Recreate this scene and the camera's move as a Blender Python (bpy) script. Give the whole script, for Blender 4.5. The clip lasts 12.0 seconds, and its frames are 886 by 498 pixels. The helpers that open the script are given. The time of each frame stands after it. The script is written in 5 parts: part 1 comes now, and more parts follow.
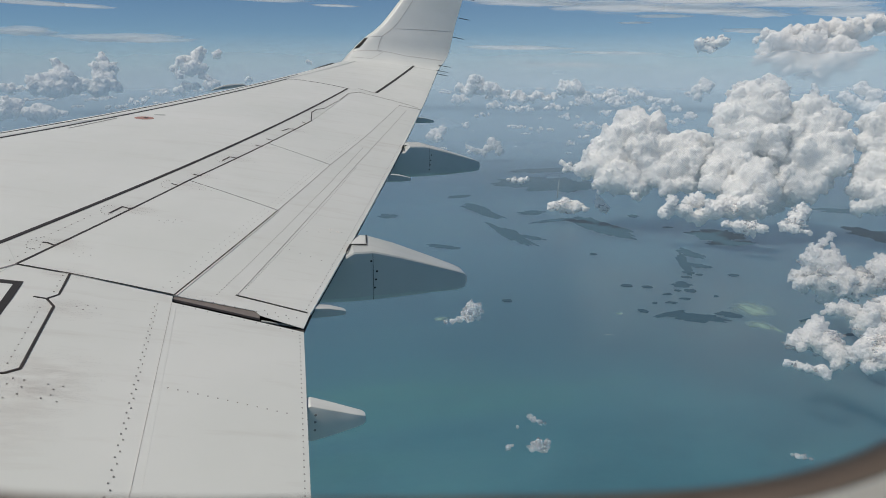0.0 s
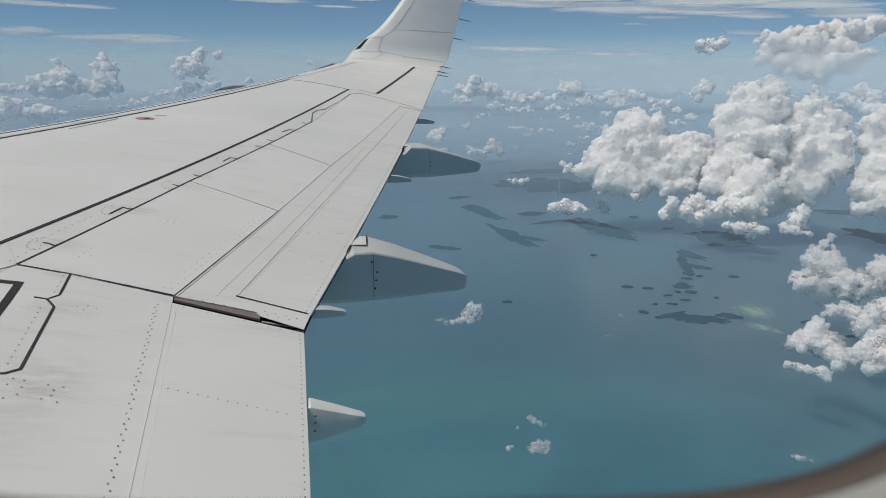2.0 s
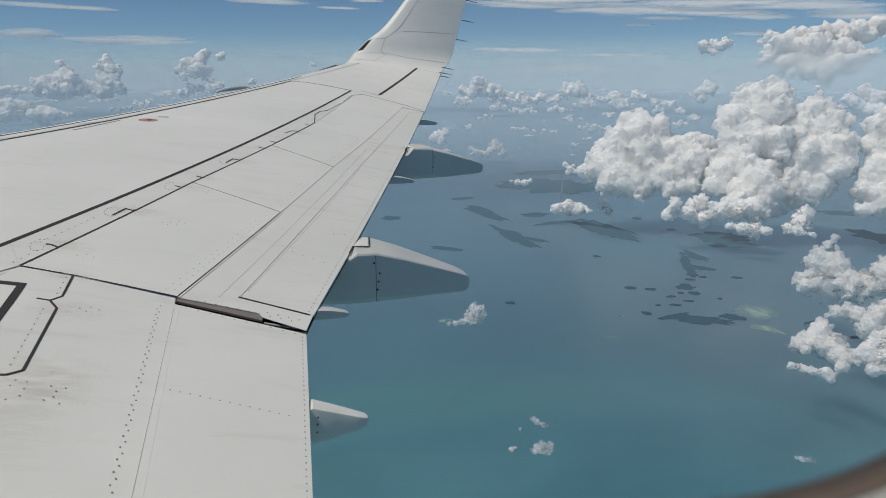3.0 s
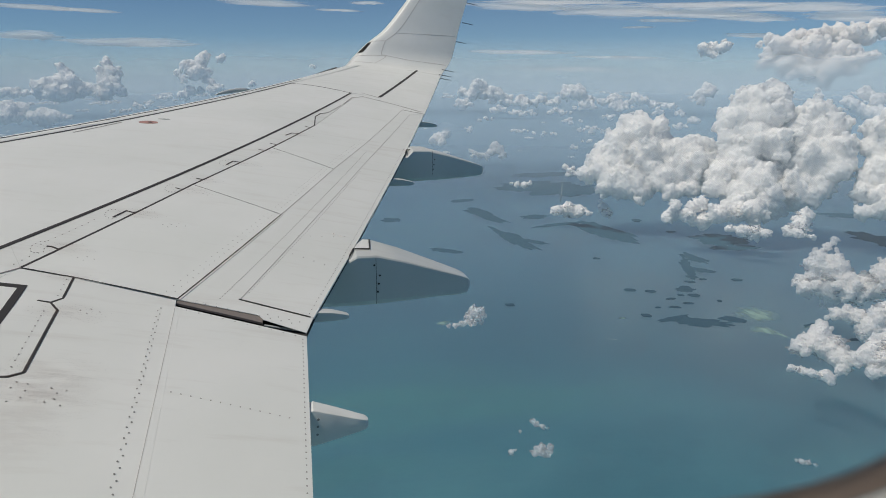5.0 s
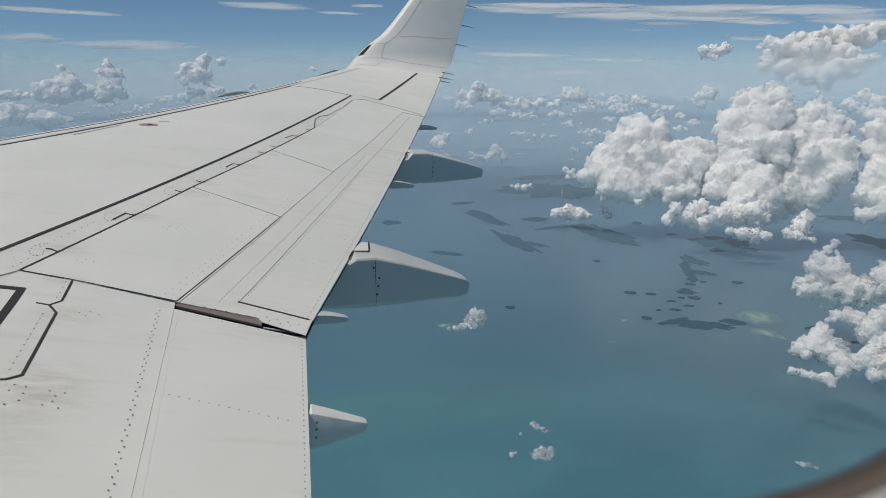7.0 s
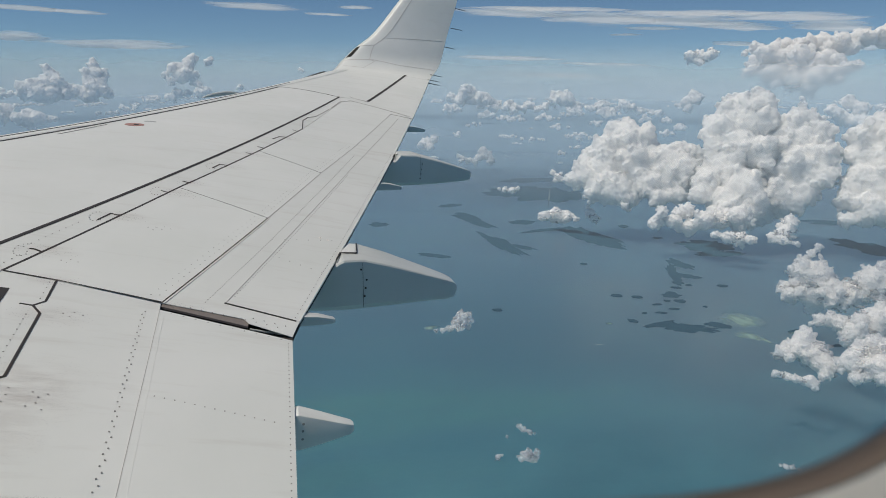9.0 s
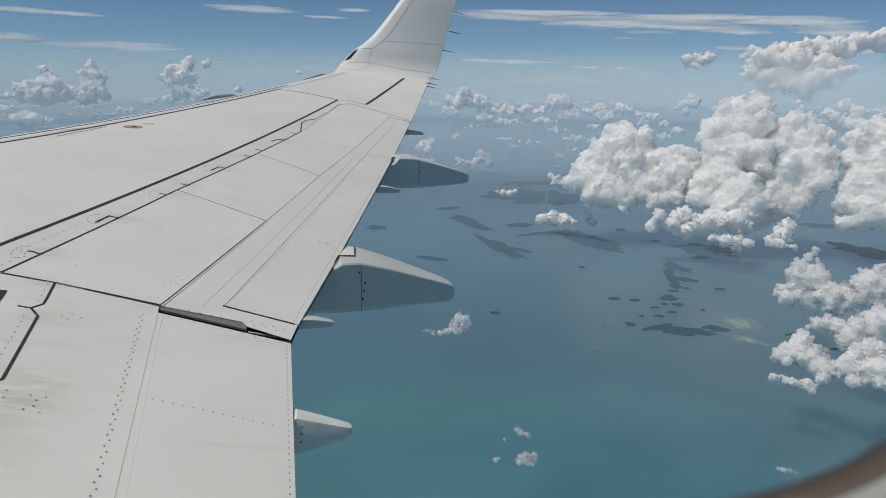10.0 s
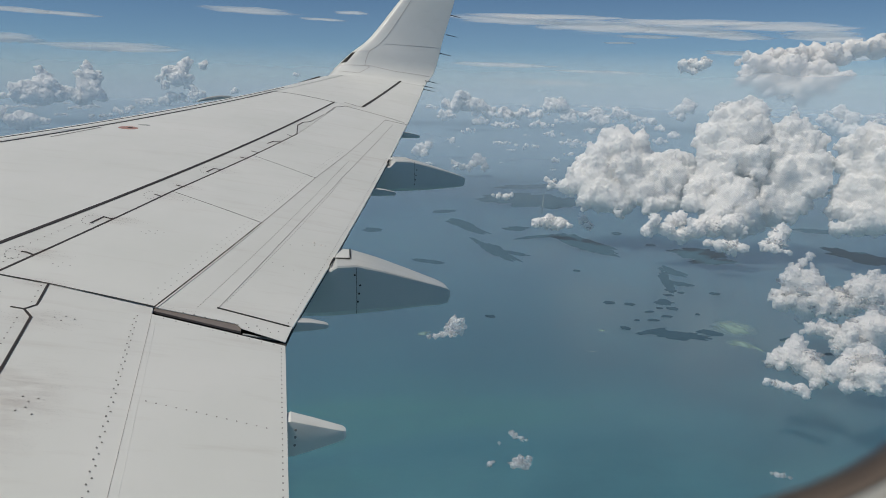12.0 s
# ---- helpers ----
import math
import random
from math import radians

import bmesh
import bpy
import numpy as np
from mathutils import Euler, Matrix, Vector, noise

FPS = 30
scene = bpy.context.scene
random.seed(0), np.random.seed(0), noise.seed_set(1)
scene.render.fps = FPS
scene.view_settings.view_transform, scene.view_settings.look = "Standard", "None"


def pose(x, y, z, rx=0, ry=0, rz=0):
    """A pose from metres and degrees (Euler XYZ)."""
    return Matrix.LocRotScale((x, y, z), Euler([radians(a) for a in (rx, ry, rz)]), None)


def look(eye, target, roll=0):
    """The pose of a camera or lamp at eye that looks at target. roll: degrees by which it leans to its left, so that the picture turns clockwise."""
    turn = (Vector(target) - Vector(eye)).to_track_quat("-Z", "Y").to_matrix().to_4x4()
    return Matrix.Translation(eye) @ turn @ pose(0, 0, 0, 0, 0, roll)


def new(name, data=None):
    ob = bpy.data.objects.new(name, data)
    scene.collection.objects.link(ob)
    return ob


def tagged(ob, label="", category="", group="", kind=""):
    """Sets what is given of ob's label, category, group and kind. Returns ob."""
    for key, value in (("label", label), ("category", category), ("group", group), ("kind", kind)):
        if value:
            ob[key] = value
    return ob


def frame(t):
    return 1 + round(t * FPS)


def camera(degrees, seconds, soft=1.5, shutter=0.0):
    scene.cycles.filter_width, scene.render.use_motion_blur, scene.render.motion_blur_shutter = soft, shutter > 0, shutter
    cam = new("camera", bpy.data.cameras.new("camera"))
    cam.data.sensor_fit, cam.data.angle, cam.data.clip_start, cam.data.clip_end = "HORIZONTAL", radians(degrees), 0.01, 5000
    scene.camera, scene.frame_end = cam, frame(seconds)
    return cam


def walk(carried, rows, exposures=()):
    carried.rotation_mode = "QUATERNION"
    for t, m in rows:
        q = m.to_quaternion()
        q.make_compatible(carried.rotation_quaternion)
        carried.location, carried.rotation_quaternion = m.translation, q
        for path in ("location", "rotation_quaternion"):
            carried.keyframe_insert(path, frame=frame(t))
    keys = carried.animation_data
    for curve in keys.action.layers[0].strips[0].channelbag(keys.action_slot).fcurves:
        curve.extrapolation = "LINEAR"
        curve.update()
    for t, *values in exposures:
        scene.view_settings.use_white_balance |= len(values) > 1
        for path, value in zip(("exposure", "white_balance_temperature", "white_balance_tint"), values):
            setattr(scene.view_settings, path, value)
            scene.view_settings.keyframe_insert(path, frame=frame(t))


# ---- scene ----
cam = camera(66, 12.0, soft=0.8)
cam.data.dof.use_dof, cam.data.dof.focus_distance, cam.data.dof.aperture_fstop = True, 6.0, 7.0

# seconds, eye x y z, degrees aft of square to the hull, degrees down, roll
VIEW = [
    (0, -0.001, 0.003, -0.002, 12.574, 14.343, -0.020),
    (0.5, -0.004, -0.004, 0.002, 12.471, 14.421, -0.049),
    (1, 0.001, -0.006, 0.002, 12.494, 14.361, -0.034),
    (1.5, 0.001, 0.001, 0.001, 12.554, 14.308, 0.061),
    (2, -0.003, 0.002, -0.000, 12.536, 14.271, 0.059),
    (2.5, -0.002, -0.004, -0.000, 12.370, 14.274, 0.043),
    (3, 0.002, -0.001, -0.001, 12.296, 14.180, -0.023),
    (5, -0.001, 0.003, 0.001, 12.313, 14.002, 0.005),
    (5.5, 0.001, 0.002, -0.004, 12.342, 14.007, -0.119),
    (6, 0.000, 0.000, 0.000, 12.300, 14.000, 0.000),
    (6.5, 0.000, 0.001, 0.002, 12.302, 13.842, 0.013),
    (7, -0.001, -0.005, 0.001, 12.283, 13.794, 0.009),
    (9, -0.006, -0.002, -0.000, 13.370, 13.593, 0.554),
    (9.5, -0.007, 0.003, 0.003, 13.489, 13.493, 0.682),
    (10, -0.008, 0.004, 0.004, 13.563, 13.362, 0.707),
    (10.5, -0.008, 0.001, 0.002, 13.765, 13.348, 0.755),
    (11, -0.010, 0.003, 0.006, 13.907, 13.366, 1.072),
    (11.5, -0.006, 0.005, 0.004, 13.937, 13.239, 1.143),
    (12, -0.006, 0.002, 0.004, 13.929, 13.101, 1.143),
]


def gaze(x, y, z, aft, down, roll):
    a, d = radians(aft), radians(down)
    way = Vector((math.cos(a) * math.cos(d), -math.sin(a) * math.cos(d), -math.sin(d)))
    return look((x, y, z), Vector((x, y, z)) + way * 10, roll)


walk(cam, [(t, gaze(*v)) for t, *v in VIEW], exposures=[(0, -0.02), (6, 0.0), (10, -0.01), (11, -0.03), (12, -0.07)])

# ---- light ----
SUN = Vector((-0.02, 0.47, 0.88)).normalized()
world = bpy.data.worlds.new("sky")
scene.world = world
world.use_nodes = True
wn = world.node_tree
sky = wn.nodes.new("ShaderNodeTexSky")
sky.sky_type, sky.sun_disc = "NISHITA", False
sky.sun_elevation, sky.sun_rotation = math.asin(SUN.z), math.atan2(SUN.x, SUN.y)
sky.altitude, sky.air_density, sky.dust_density, sky.ozone_density = 5500, 1.0, 0.4, 2.5
wn.nodes["Background"].inputs[1].default_value = 0.067
tint = wn.nodes.new("ShaderNodeMix")
tint.data_type, tint.blend_type = "RGBA", "MULTIPLY"
tint.inputs[0].default_value, tint.inputs[7].default_value = 1.0, (0.735, 0.93, 0.965, 1)
wn.links.new(sky.outputs[0], tint.inputs[6])
wn.links.new(tint.outputs[2], wn.nodes["Background"].inputs[0])
lamp = bpy.data.lights.new("sun", "SUN")
lamp.energy, lamp.angle, lamp.color = 2.87, radians(0.5), (1.0, 0.925, 0.81)
sun = new("sun", lamp)
sun.matrix_world = look(SUN * 50, (0, 0, 0))
# unseen fill lamp added for the gasket, placed as far-side window daylight
lamp = bpy.data.lights.new("cabin_fill", "AREA")
lamp.shape, lamp.size, lamp.size_y, lamp.energy, lamp.color = "RECTANGLE", 6.6, 0.7, 34, (1.0, 0.95, 0.9)
glow = new("cabin_fill", lamp)
glow.matrix_world = look((-3.3, 0.5, 0.05), (0, 0.5, 0.05))


# ---- materials ----
def shader(name, color, rough=0.5, metal=0.0):
    m = bpy.data.materials.new(name)
    m.use_nodes = True
    b = m.node_tree.nodes["Principled BSDF"]
    b.inputs["Base Color"].default_value = (*color, 1)
    b.inputs["Roughness"].default_value, b.inputs["Metallic"].default_value = rough, metal
    return m, m.node_tree.nodes, m.node_tree.links, b


def noise_node(n, l, scale, detail=4, rough=0.55, stretch=(1, 1, 1), kind="Object"):
    c, mp, t = n.new("ShaderNodeTexCoord"), n.new("ShaderNodeMapping"), n.new("ShaderNodeTexNoise")
    mp.inputs["Scale"].default_value = stretch
    t.inputs["Scale"].default_value, t.inputs["Detail"].default_value, t.inputs["Roughness"].default_value = scale, detail, rough
    l.new(c.outputs[kind], mp.inputs[0])
    l.new(mp.outputs[0], t.inputs[0])
    return t


def ramp_node(n, l, src, stops):
    r = n.new("ShaderNodeValToRGB")
    while len(r.color_ramp.elements) < len(stops):
        r.color_ramp.elements.new(0.5)
    for e, (p, c) in zip(r.color_ramp.elements, stops):
        e.position, e.color = p, ((*c, 1) if len(c) == 3 else c)
    l.new(src, r.inputs[0])
    return r


def mix_node(n, l, mode, fac, a, b):
    x = n.new("ShaderNodeMix")
    x.data_type, x.blend_type = "RGBA", mode
    for socket, v in ((x.inputs[0], fac), (x.inputs[6], a), (x.inputs[7], b)):
        if hasattr(v, "is_linked"):
            l.new(v, socket)
        else:
            socket.default_value = v
    return x


def bumped(n, l, b, src, strength, dist):
    u = n.new("ShaderNodeBump")
    u.inputs["Strength"].default_value, u.inputs["Distance"].default_value = strength, dist
    l.new(src, u.inputs["Height"])
    l.new(u.outputs[0], b.inputs["Normal"])


def painted(name, color, rough=0.42, dirt=(0.62, 0.56, 0.52), amount=0.2):
    """Aircraft paint: faint blotches, and grime drawn out along the airflow."""
    m, n, l, b = shader(name, color, rough)
    blotch = ramp_node(n, l, noise_node(n, l, 0.9, 5).outputs[0], [(0.35, (0.93, 0.94, 0.93)), (0.7, (1, 1, 1))])
    base = mix_node(n, l, "MULTIPLY", 1.0, (*color, 1), blotch.outputs[0])
    streak = ramp_node(n, l, noise_node(n, l, 3.0, 6, 0.6, (2.6, 0.35, 1)).outputs[0], [(0.54, (0, 0, 0)), (0.80, (amount,) * 3)])
    tint = mix_node(n, l, "MULTIPLY", streak.outputs[0], base.outputs[2], (*dirt, 1))
    l.new(tint.outputs[2], b.inputs["Base Color"])
    gloss = ramp_node(n, l, noise_node(n, l, 5.0, 4).outputs[0], [(0.3, (rough - 0.06,) * 3), (0.7, (rough + 0.1,) * 3)])
    l.new(gloss.outputs[0], b.inputs["Roughness"])
    bumped(n, l, b, noise_node(n, l, 2.2, 2).outputs[0], 0.12, 0.004)
    return m


PAINT = painted("white_wing_paint", (0.775, 0.79, 0.77))
PAINT2 = painted("grey_wing_paint", (0.745, 0.76, 0.74), amount=0.35)
FAIRING = painted("fairing_paint", (0.58, 0.60, 0.595), 0.38)
SEAL = shader("black_sealant", (0.036, 0.033, 0.031), 0.6)[0]
GAPS = shader("dark_gap", (0.045, 0.042, 0.04), 0.8)[0]
ALLOY = shader("worn_alloy", (0.62, 0.61, 0.62), 0.32, 0.8)[0]
RIVET = shader("rivet_grey", (0.27, 0.262, 0.255), 0.5)[0]
RED = shader("faded_red_marking", (0.40, 0.22, 0.19), 0.6)[0]
GREYMARK = shader("grey_marking", (0.42, 0.44, 0.43), 0.6)[0]
CARBON = shader("black_wick", (0.02, 0.02, 0.025), 0.5)[0]
TRIM = shader("white_cabin_plastic", (0.84, 0.82, 0.78), 0.5)[0]
RUBBER = shader("dark_brown_gasket", (0.24, 0.185, 0.155), 0.75)[0]


# ---- helpers of this scene ----
def part(name, bm, material, parent, label="", smooth=False):
    me = bpy.data.meshes.new(name)
    bm.normal_update()
    bm.to_mesh(me)
    bm.free()
    for m in (material if isinstance(material, (list, tuple)) else [material]):
        me.materials.append(m)
    if smooth:
        for p in me.polygons:
            p.use_smooth = True
    ob = new(name, me)
    ob.parent = parent
    if label:
        tagged(ob, label)
    return ob


def thing(name, label, category, group="", kind="", at=(0, 0, 0)):
    ob = new(name)
    ob.location = at
    ob.empty_display_size = 0.2
    return tagged(ob, label, category, group, kind)


def lofted(rings, closed=True, caps=True):
    """A skin over rings of equal length."""
    bm = bmesh.new()
    vs = [[bm.verts.new(p) for p in r] for r in rings]
    k = len(vs[0])
    for a, b in zip(vs, vs[1:]):
        for i in range(k if closed else k - 1):
            j = (i + 1) % k
            bm.faces.new((a[i], a[j], b[j], b[i]))
    if caps and closed:
        bm.faces.new(vs[0][::-1])
        bm.faces.new(vs[-1])
    bmesh.ops.recalc_face_normals(bm, faces=bm.faces)
    return bm


# ---- the wing's shape: x outboard, y forward, z up ----
KINK, TIP = 4.2, 15.5


def te_z(x):
    return -1.56 + 0.105 * (x - KINK) + 0.0044 * max(0.0, x - KINK) ** 2


def te_y(x):
    return -0.02 - max(0.0, x - KINK) * 0.297 + 0.0105 * max(0.0, KINK - x)


def le_y(x):
    return -1.30 + (TIP - x) * 0.62


def thick(t):
    t = min(max(t, 0.0), 1.0)
    return 5 * 0.11 * (0.2969 * math.sqrt(t) - 0.126 * t - 0.3516 * t**2 + 0.2843 * t**3 - 0.1036 * t**4)


def twist(x):
    return 0.10 - 0.06 * (x - KINK) / (TIP - KINK)


def skin(x, s, side=1):
    """The wing's surface at span x and chord part s (0 trailing, 1 leading edge)."""
    c = le_y(x) - te_y(x)
    return Vector((x, te_y(x) + s * c, te_z(x) + c * (twist(x) * s + side * thick(1 - s) * (1 if side > 0 else 0.75))))


def on_top(x, y, lift=0.0):
    c = le_y(x) - te_y(x)
    s = (y - te_y(x)) / c
    p = skin(x, min(max(s, 0.0), 1.0))
    return Vector((x, y, p.z + lift))


def shrink(quad, gaps):
    """A plan quad with its four edges moved inwards."""
    area = sum(a[0] * b[1] - a[1] * b[0] for a, b in zip(quad, quad[1:] + quad[:1]))
    turn = 1 if area > 0 else -1
    lines = []
    for (a, b), g in zip(zip(quad, quad[1:] + quad[:1]), gaps):
        d = Vector((b[0] - a[0], b[1] - a[1])).normalized()
        n = Vector((-d.y, d.x)) * turn * g
        lines.append((Vector(a) + n, d))
    out = []
    for i in range(4):
        (p, d), (q, e) = lines[i - 1], lines[i]
        w = d.x * e.y - d.y * e.x
        t = ((q - p).x * e.y - (q - p).y * e.x) / w
        out.append(p + d * t)
    return out


def slab(quad, gap=0.006, lift=0.0, deep=0.012, step=0.22):
    """A skin panel laid on the wing's upper surface, its edges standing over the gap."""
    gaps = gap if isinstance(gap, tuple) else (gap,) * 4
    a, b, c, d = shrink([tuple(q) for q in quad], gaps)
    nu = max(2, int(max((b - a).length, (c - d).length) / step))
    nv = max(2, int(max((d - a).length, (c - b).length) / step))
    bm, grid = bmesh.new(), []
    for i in range(nu + 1):
        u = i / nu
        row = []
        for j in range(nv + 1):
            v = j / nv
            p = (a * (1 - u) + b * u) * (1 - v) + (d * (1 - u) + c * u) * v
            row.append(bm.verts.new(on_top(p.x, p.y, lift)))
        grid.append(row)
    for i in range(nu):
        for j in range(nv):
            bm.faces.new((grid[i][j], grid[i + 1][j], grid[i + 1][j + 1], grid[i][j + 1]))
    rim = [grid[i][0] for i in range(nu)] + [grid[nu][j] for j in range(nv)] + [grid[i][nv] for i in range(nu, 0, -1)] + [grid[0][j] for j in range(nv, 0, -1)]
    low = [bm.verts.new(v.co - Vector((0, 0, deep))) for v in rim]
    for i in range(len(rim)):
        j = (i + 1) % len(rim)
        bm.faces.new((rim[i], low[i], low[j], rim[j]))
    bmesh.ops.recalc_face_normals(bm, faces=bm.faces)
    if sum(f.normal.z for f in bm.faces) < 0:
        bmesh.ops.reverse_faces(bm, faces=bm.faces)
    return bm


def ribbon(points, width, lift=0.0025, thin=0.002, step=0.25):
    """A narrow raised strip along a line drawn on the wing in plan."""
    pts = []
    for a, b in zip(points, points[1:]):
        a, b = Vector(a), Vector(b)
        n = max(1, int((b - a).length / step))
        pts += [a.lerp(b, i / n) for i in range(n)]
    pts.append(Vector(points[-1]))
    rings = []
    for i, p in enumerate(pts):
        d0 = (pts[i] - pts[i - 1]).normalized() if i else (pts[1] - pts[0]).normalized()
        d1 = (pts[i + 1] - pts[i]).normalized() if i + 1 < len(pts) else d0
        n0, n1 = Vector((-d0.y, d0.x)), Vector((-d1.y, d1.x))
        m = (n0 + n1) / max(0.5, 1 + n0.dot(n1))
        w = m * width / 2
        l, r = p + w, p - w
        rings.append([on_top(l.x, l.y, lift), on_top(r.x, r.y, lift), on_top(r.x, r.y, lift - thin), on_top(l.x, l.y, lift - thin)])
    return lofted(rings)


def dots(spots, radius=0.006, lift=0.0015):
    """Small flush fastener heads on the wing's skin."""
    bm = bmesh.new()
    for x, y in spots:
        top = [bm.verts.new(on_top(x + radius * math.cos(k), y + radius * math.sin(k), lift)) for k in (0, 1.047, 2.094, 3.1416, 4.189, 5.236)]
        low = [bm.verts.new(v.co - Vector((0, 0, 0.003))) for v in top]
        bm.faces.new(top)
        for i in range(6):
            bm.faces.new((top[i - 1], low[i - 1], low[i], top[i]))
    return bm


def row_of(a, b, n, off=0.0):
    a, b = Vector(a), Vector(b)
    side = Vector((-(b - a).y, (b - a).x)).normalized() * off
    return [tuple(a.lerp(b, i / (n - 1)) + side) for i in range(n)]


def between(a, b, t):
    return (a[0] + (b[0] - a[0]) * t, a[1] + (b[1] - a[1]) * t)


def along(a, b, x):
    return (x, a[1] + (b[1] - a[1]) * (x - a[0]) / (b[0] - a[0]))


# ---- the wing ----
wing = thing("airliner_wing", "white painted airliner wing with grey flap track fairings and upturned tip", "aircraft wing")
ROOT = 0.55
spans = sorted([ROOT + (14.95 - ROOT) * i / 40 for i in range(41)] + [4.10, 4.105, 4.40, 4.405])
prof = [(i / 24) ** 0.8 for i in range(25)]
rings = []
for x in spans:
    bay = 0.10 if 4.103 < x < 4.403 else 0.0
    up = [skin(x, s) - Vector((0, 0, (0.012 + (bay if 0.02 < s < 0.2 else 0)) if s < 0.97 else 0.004)) for s in prof]
    dn = [skin(x, s, -1) for s in prof[-2:0:-1]]
    rings.append(up + dn + [skin(x, 0.0) - Vector((0, 0, 0.03))])
bm = lofted(rings)
part("wing_core", bm, GAPS, wing, "dark structure seen in the panel gaps")

# plan lines of the upper skin
SPAR = ((4.82, 1.90), (12.12, -1.02))
NOSE = ((7.53, 2.81), (12.60, -0.02))
HINGE = ((4.56, 1.70), (11.79, -1.03))
SPOIL = ((4.38, 0.77), (11.44, -1.80))
AFT = ((4.48, 0.40), (11.22, -1.89))


def nose_at(x):
    return along(*NOSE, x) if x <= 12.6 else (x, -0.02 - 0.62 * (x - 12.6))


def lead(x, inset=0.0):
    return (x, le_y(x) - inset)


# slat skin wrapped round the nose
for a, b in ((ROOT, 4.6), (4.62, 8.7), (8.72, 12.85), (12.87, 14.95)):
    rings = []
    n = 14
    for i in range(n + 1):
        x = a + (b - a) * i / n
        c = le_y(x) - te_y(x)
        s0 = (nose_at(x)[1] + 0.008 - te_y(x)) / c
        ss = [s0 + (1 - s0) * (1 - (1 - k / 9) ** 2) for k in range(10)]
        up = [skin(x, s) + Vector((0, 0, 0.001)) for s in ss]
        dn = [skin(x, s, -1) - Vector((0, 0, 0.004)) for s in (0.995, 0.98, 0.95, 0.9)]
        dn += [skin(x, s, -1) + Vector((0, 0, 0.01)) for s in (0.9,)]
        rings.append(up + dn + [skin(x, s0) - Vector((0, 0, 0.014))])
    slat = part("leading_edge_slat", lofted(rings), [PAINT, ALLOY], wing, "white rounded leading edge skin", True)
    for f in slat.data.polygons:
        if a < 12 and all(10 <= v % 16 <= 13 for v in f.vertices):
            f.material_index = 1

# large box skin between nose seam and rear spar
part("wing_box_panel", slab([along(*SPAR, ROOT), along(*SPAR, 12.12), (12.60, -0.02), nose_at(ROOT)], 0.006), PAINT, wing, "large plain white skin panel")
part("tip_panel", slab([(12.14, -1.02), (12.10, -1.50), (14.95, -2.67), (14.95, nose_at(14.95)[1])], (0.003, 0.012, 0.0, 0.006)), PAINT, wing)
part("tip_panel", slab([(12.62, -0.02), (12.14, -1.02), (14.95, -1.6), (14.95, nose_at(14.95)[1])], (0.004, 0.0, 0.0, 0.006), 0.0006), PAINT, wing)
part("tip_panel", slab([(12.10, -1.51), (11.42, -2.17), (14.95, te_y(14.95)), (14.95, -2.675)], (0.004, 0.0, 0.0, 0.010)), PAINT, wing)
part("tip_panel", slab([(11.80, -1.03), (11.45, -1.80), (11.40, -2.18), (12.13, -1.50)], 0.003), PAINT, wing)
part("tip_panel", slab([(11.80, -1.03), (12.12, -1.50), (12.13, -1.45), (12.12, -1.02)], 0.002), PAINT, wing)
HP = [along(*HINGE, ROOT), (4.56, 1.70), (6.63, 0.93), (8.28, 0.25), (9.66, -0.31), (11.79, -1.03)]
SP = [(4.38, 0.77), (6.17, 0.14), (7.80, -0.43), (9.20, -0.97), (11.44, -1.80)]
AP = [(4.48, 0.40), (6.24, -0.17), (8.08, -0.78), (9.42, -1.25), (11.22, -1.89)]
WEDGE = [(11.44, -1.80), (11.405, te_y(11.40)), (11.32, -2.02), (11.22, -1.89)]
TP = [(4.38, te_y(4.38)), (6.30, te_y(6.30)), (8.15, te_y(8.15)), (9.50, te_y(9.50)), (11.40, te_y(11.40))]
SX = [ROOT, 4.90, 6.95, 8.62, 10.0, 12.12]
for k in range(5):
    a, b = along(*SPAR, SX[k]), along(*SPAR, SX[k + 1])
    part("hinge_panel", slab([HP[k], HP[k + 1], b, a], (0.004, 0.0004, 0.002, 0.0004)), PAINT2, wing, "narrow skin band ahead of the spoilers")

# spoilers and the panels behind them
for k in range(4):
    part("spoiler_panel", slab([HP[k + 1], HP[k + 2], SP[k + 1], SP[k]], (0.006, 0.0032 if k < 2 else 0.0012, 0.003 if k < 1 else 0.001, 0.0032 if k < 3 else 0.0012), 0.003), PAINT, wing, "white spoiler panel with dark hinge gap")
    part("shroud_panel", slab([SP[k], SP[k + 1], AP[k + 1], AP[k]], (0.0012, 0.0003, 0.001, 0.0003)), PAINT2, wing, "grey-white shroud strip")
    part("flap_panel", slab([AP[k], AP[k + 1], TP[k + 1], TP[k]], (0.001, 0.0003, 0.0, 0.0003), 0.0, 0.03), PAINT2, wing, "outboard flap skin with rivet rows")
part("tip_panel", slab(WEDGE, 0.0015), PAINT, wing)
part("flap_end_strip", slab([(4.38, 0.77), (4.48, 0.40), (4.312, 0.245), (4.308, 0.25)], 0.0, 0.0, 0.004), PAINT2, wing)
part("flap_end_strip", slab([(4.48, 0.40), (4.378, te_y(4.37)), (4.165, te_y(4.165)), (4.262, 0.245)], 0.0, 0.0, 0.004), PAINT2, wing)
RIB = painted("stained_rib", (0.23, 0.20, 0.185), 0.5, (0.4, 0.35, 0.32), 0.8)
part("flap_end_rib", slab([(4.345, 0.775), (4.386, 0.765), (4.318, 0.250), (4.235, 0.250)], 0.0, -0.007, 0.014), RIB, wing, "stained metal flap end rib")

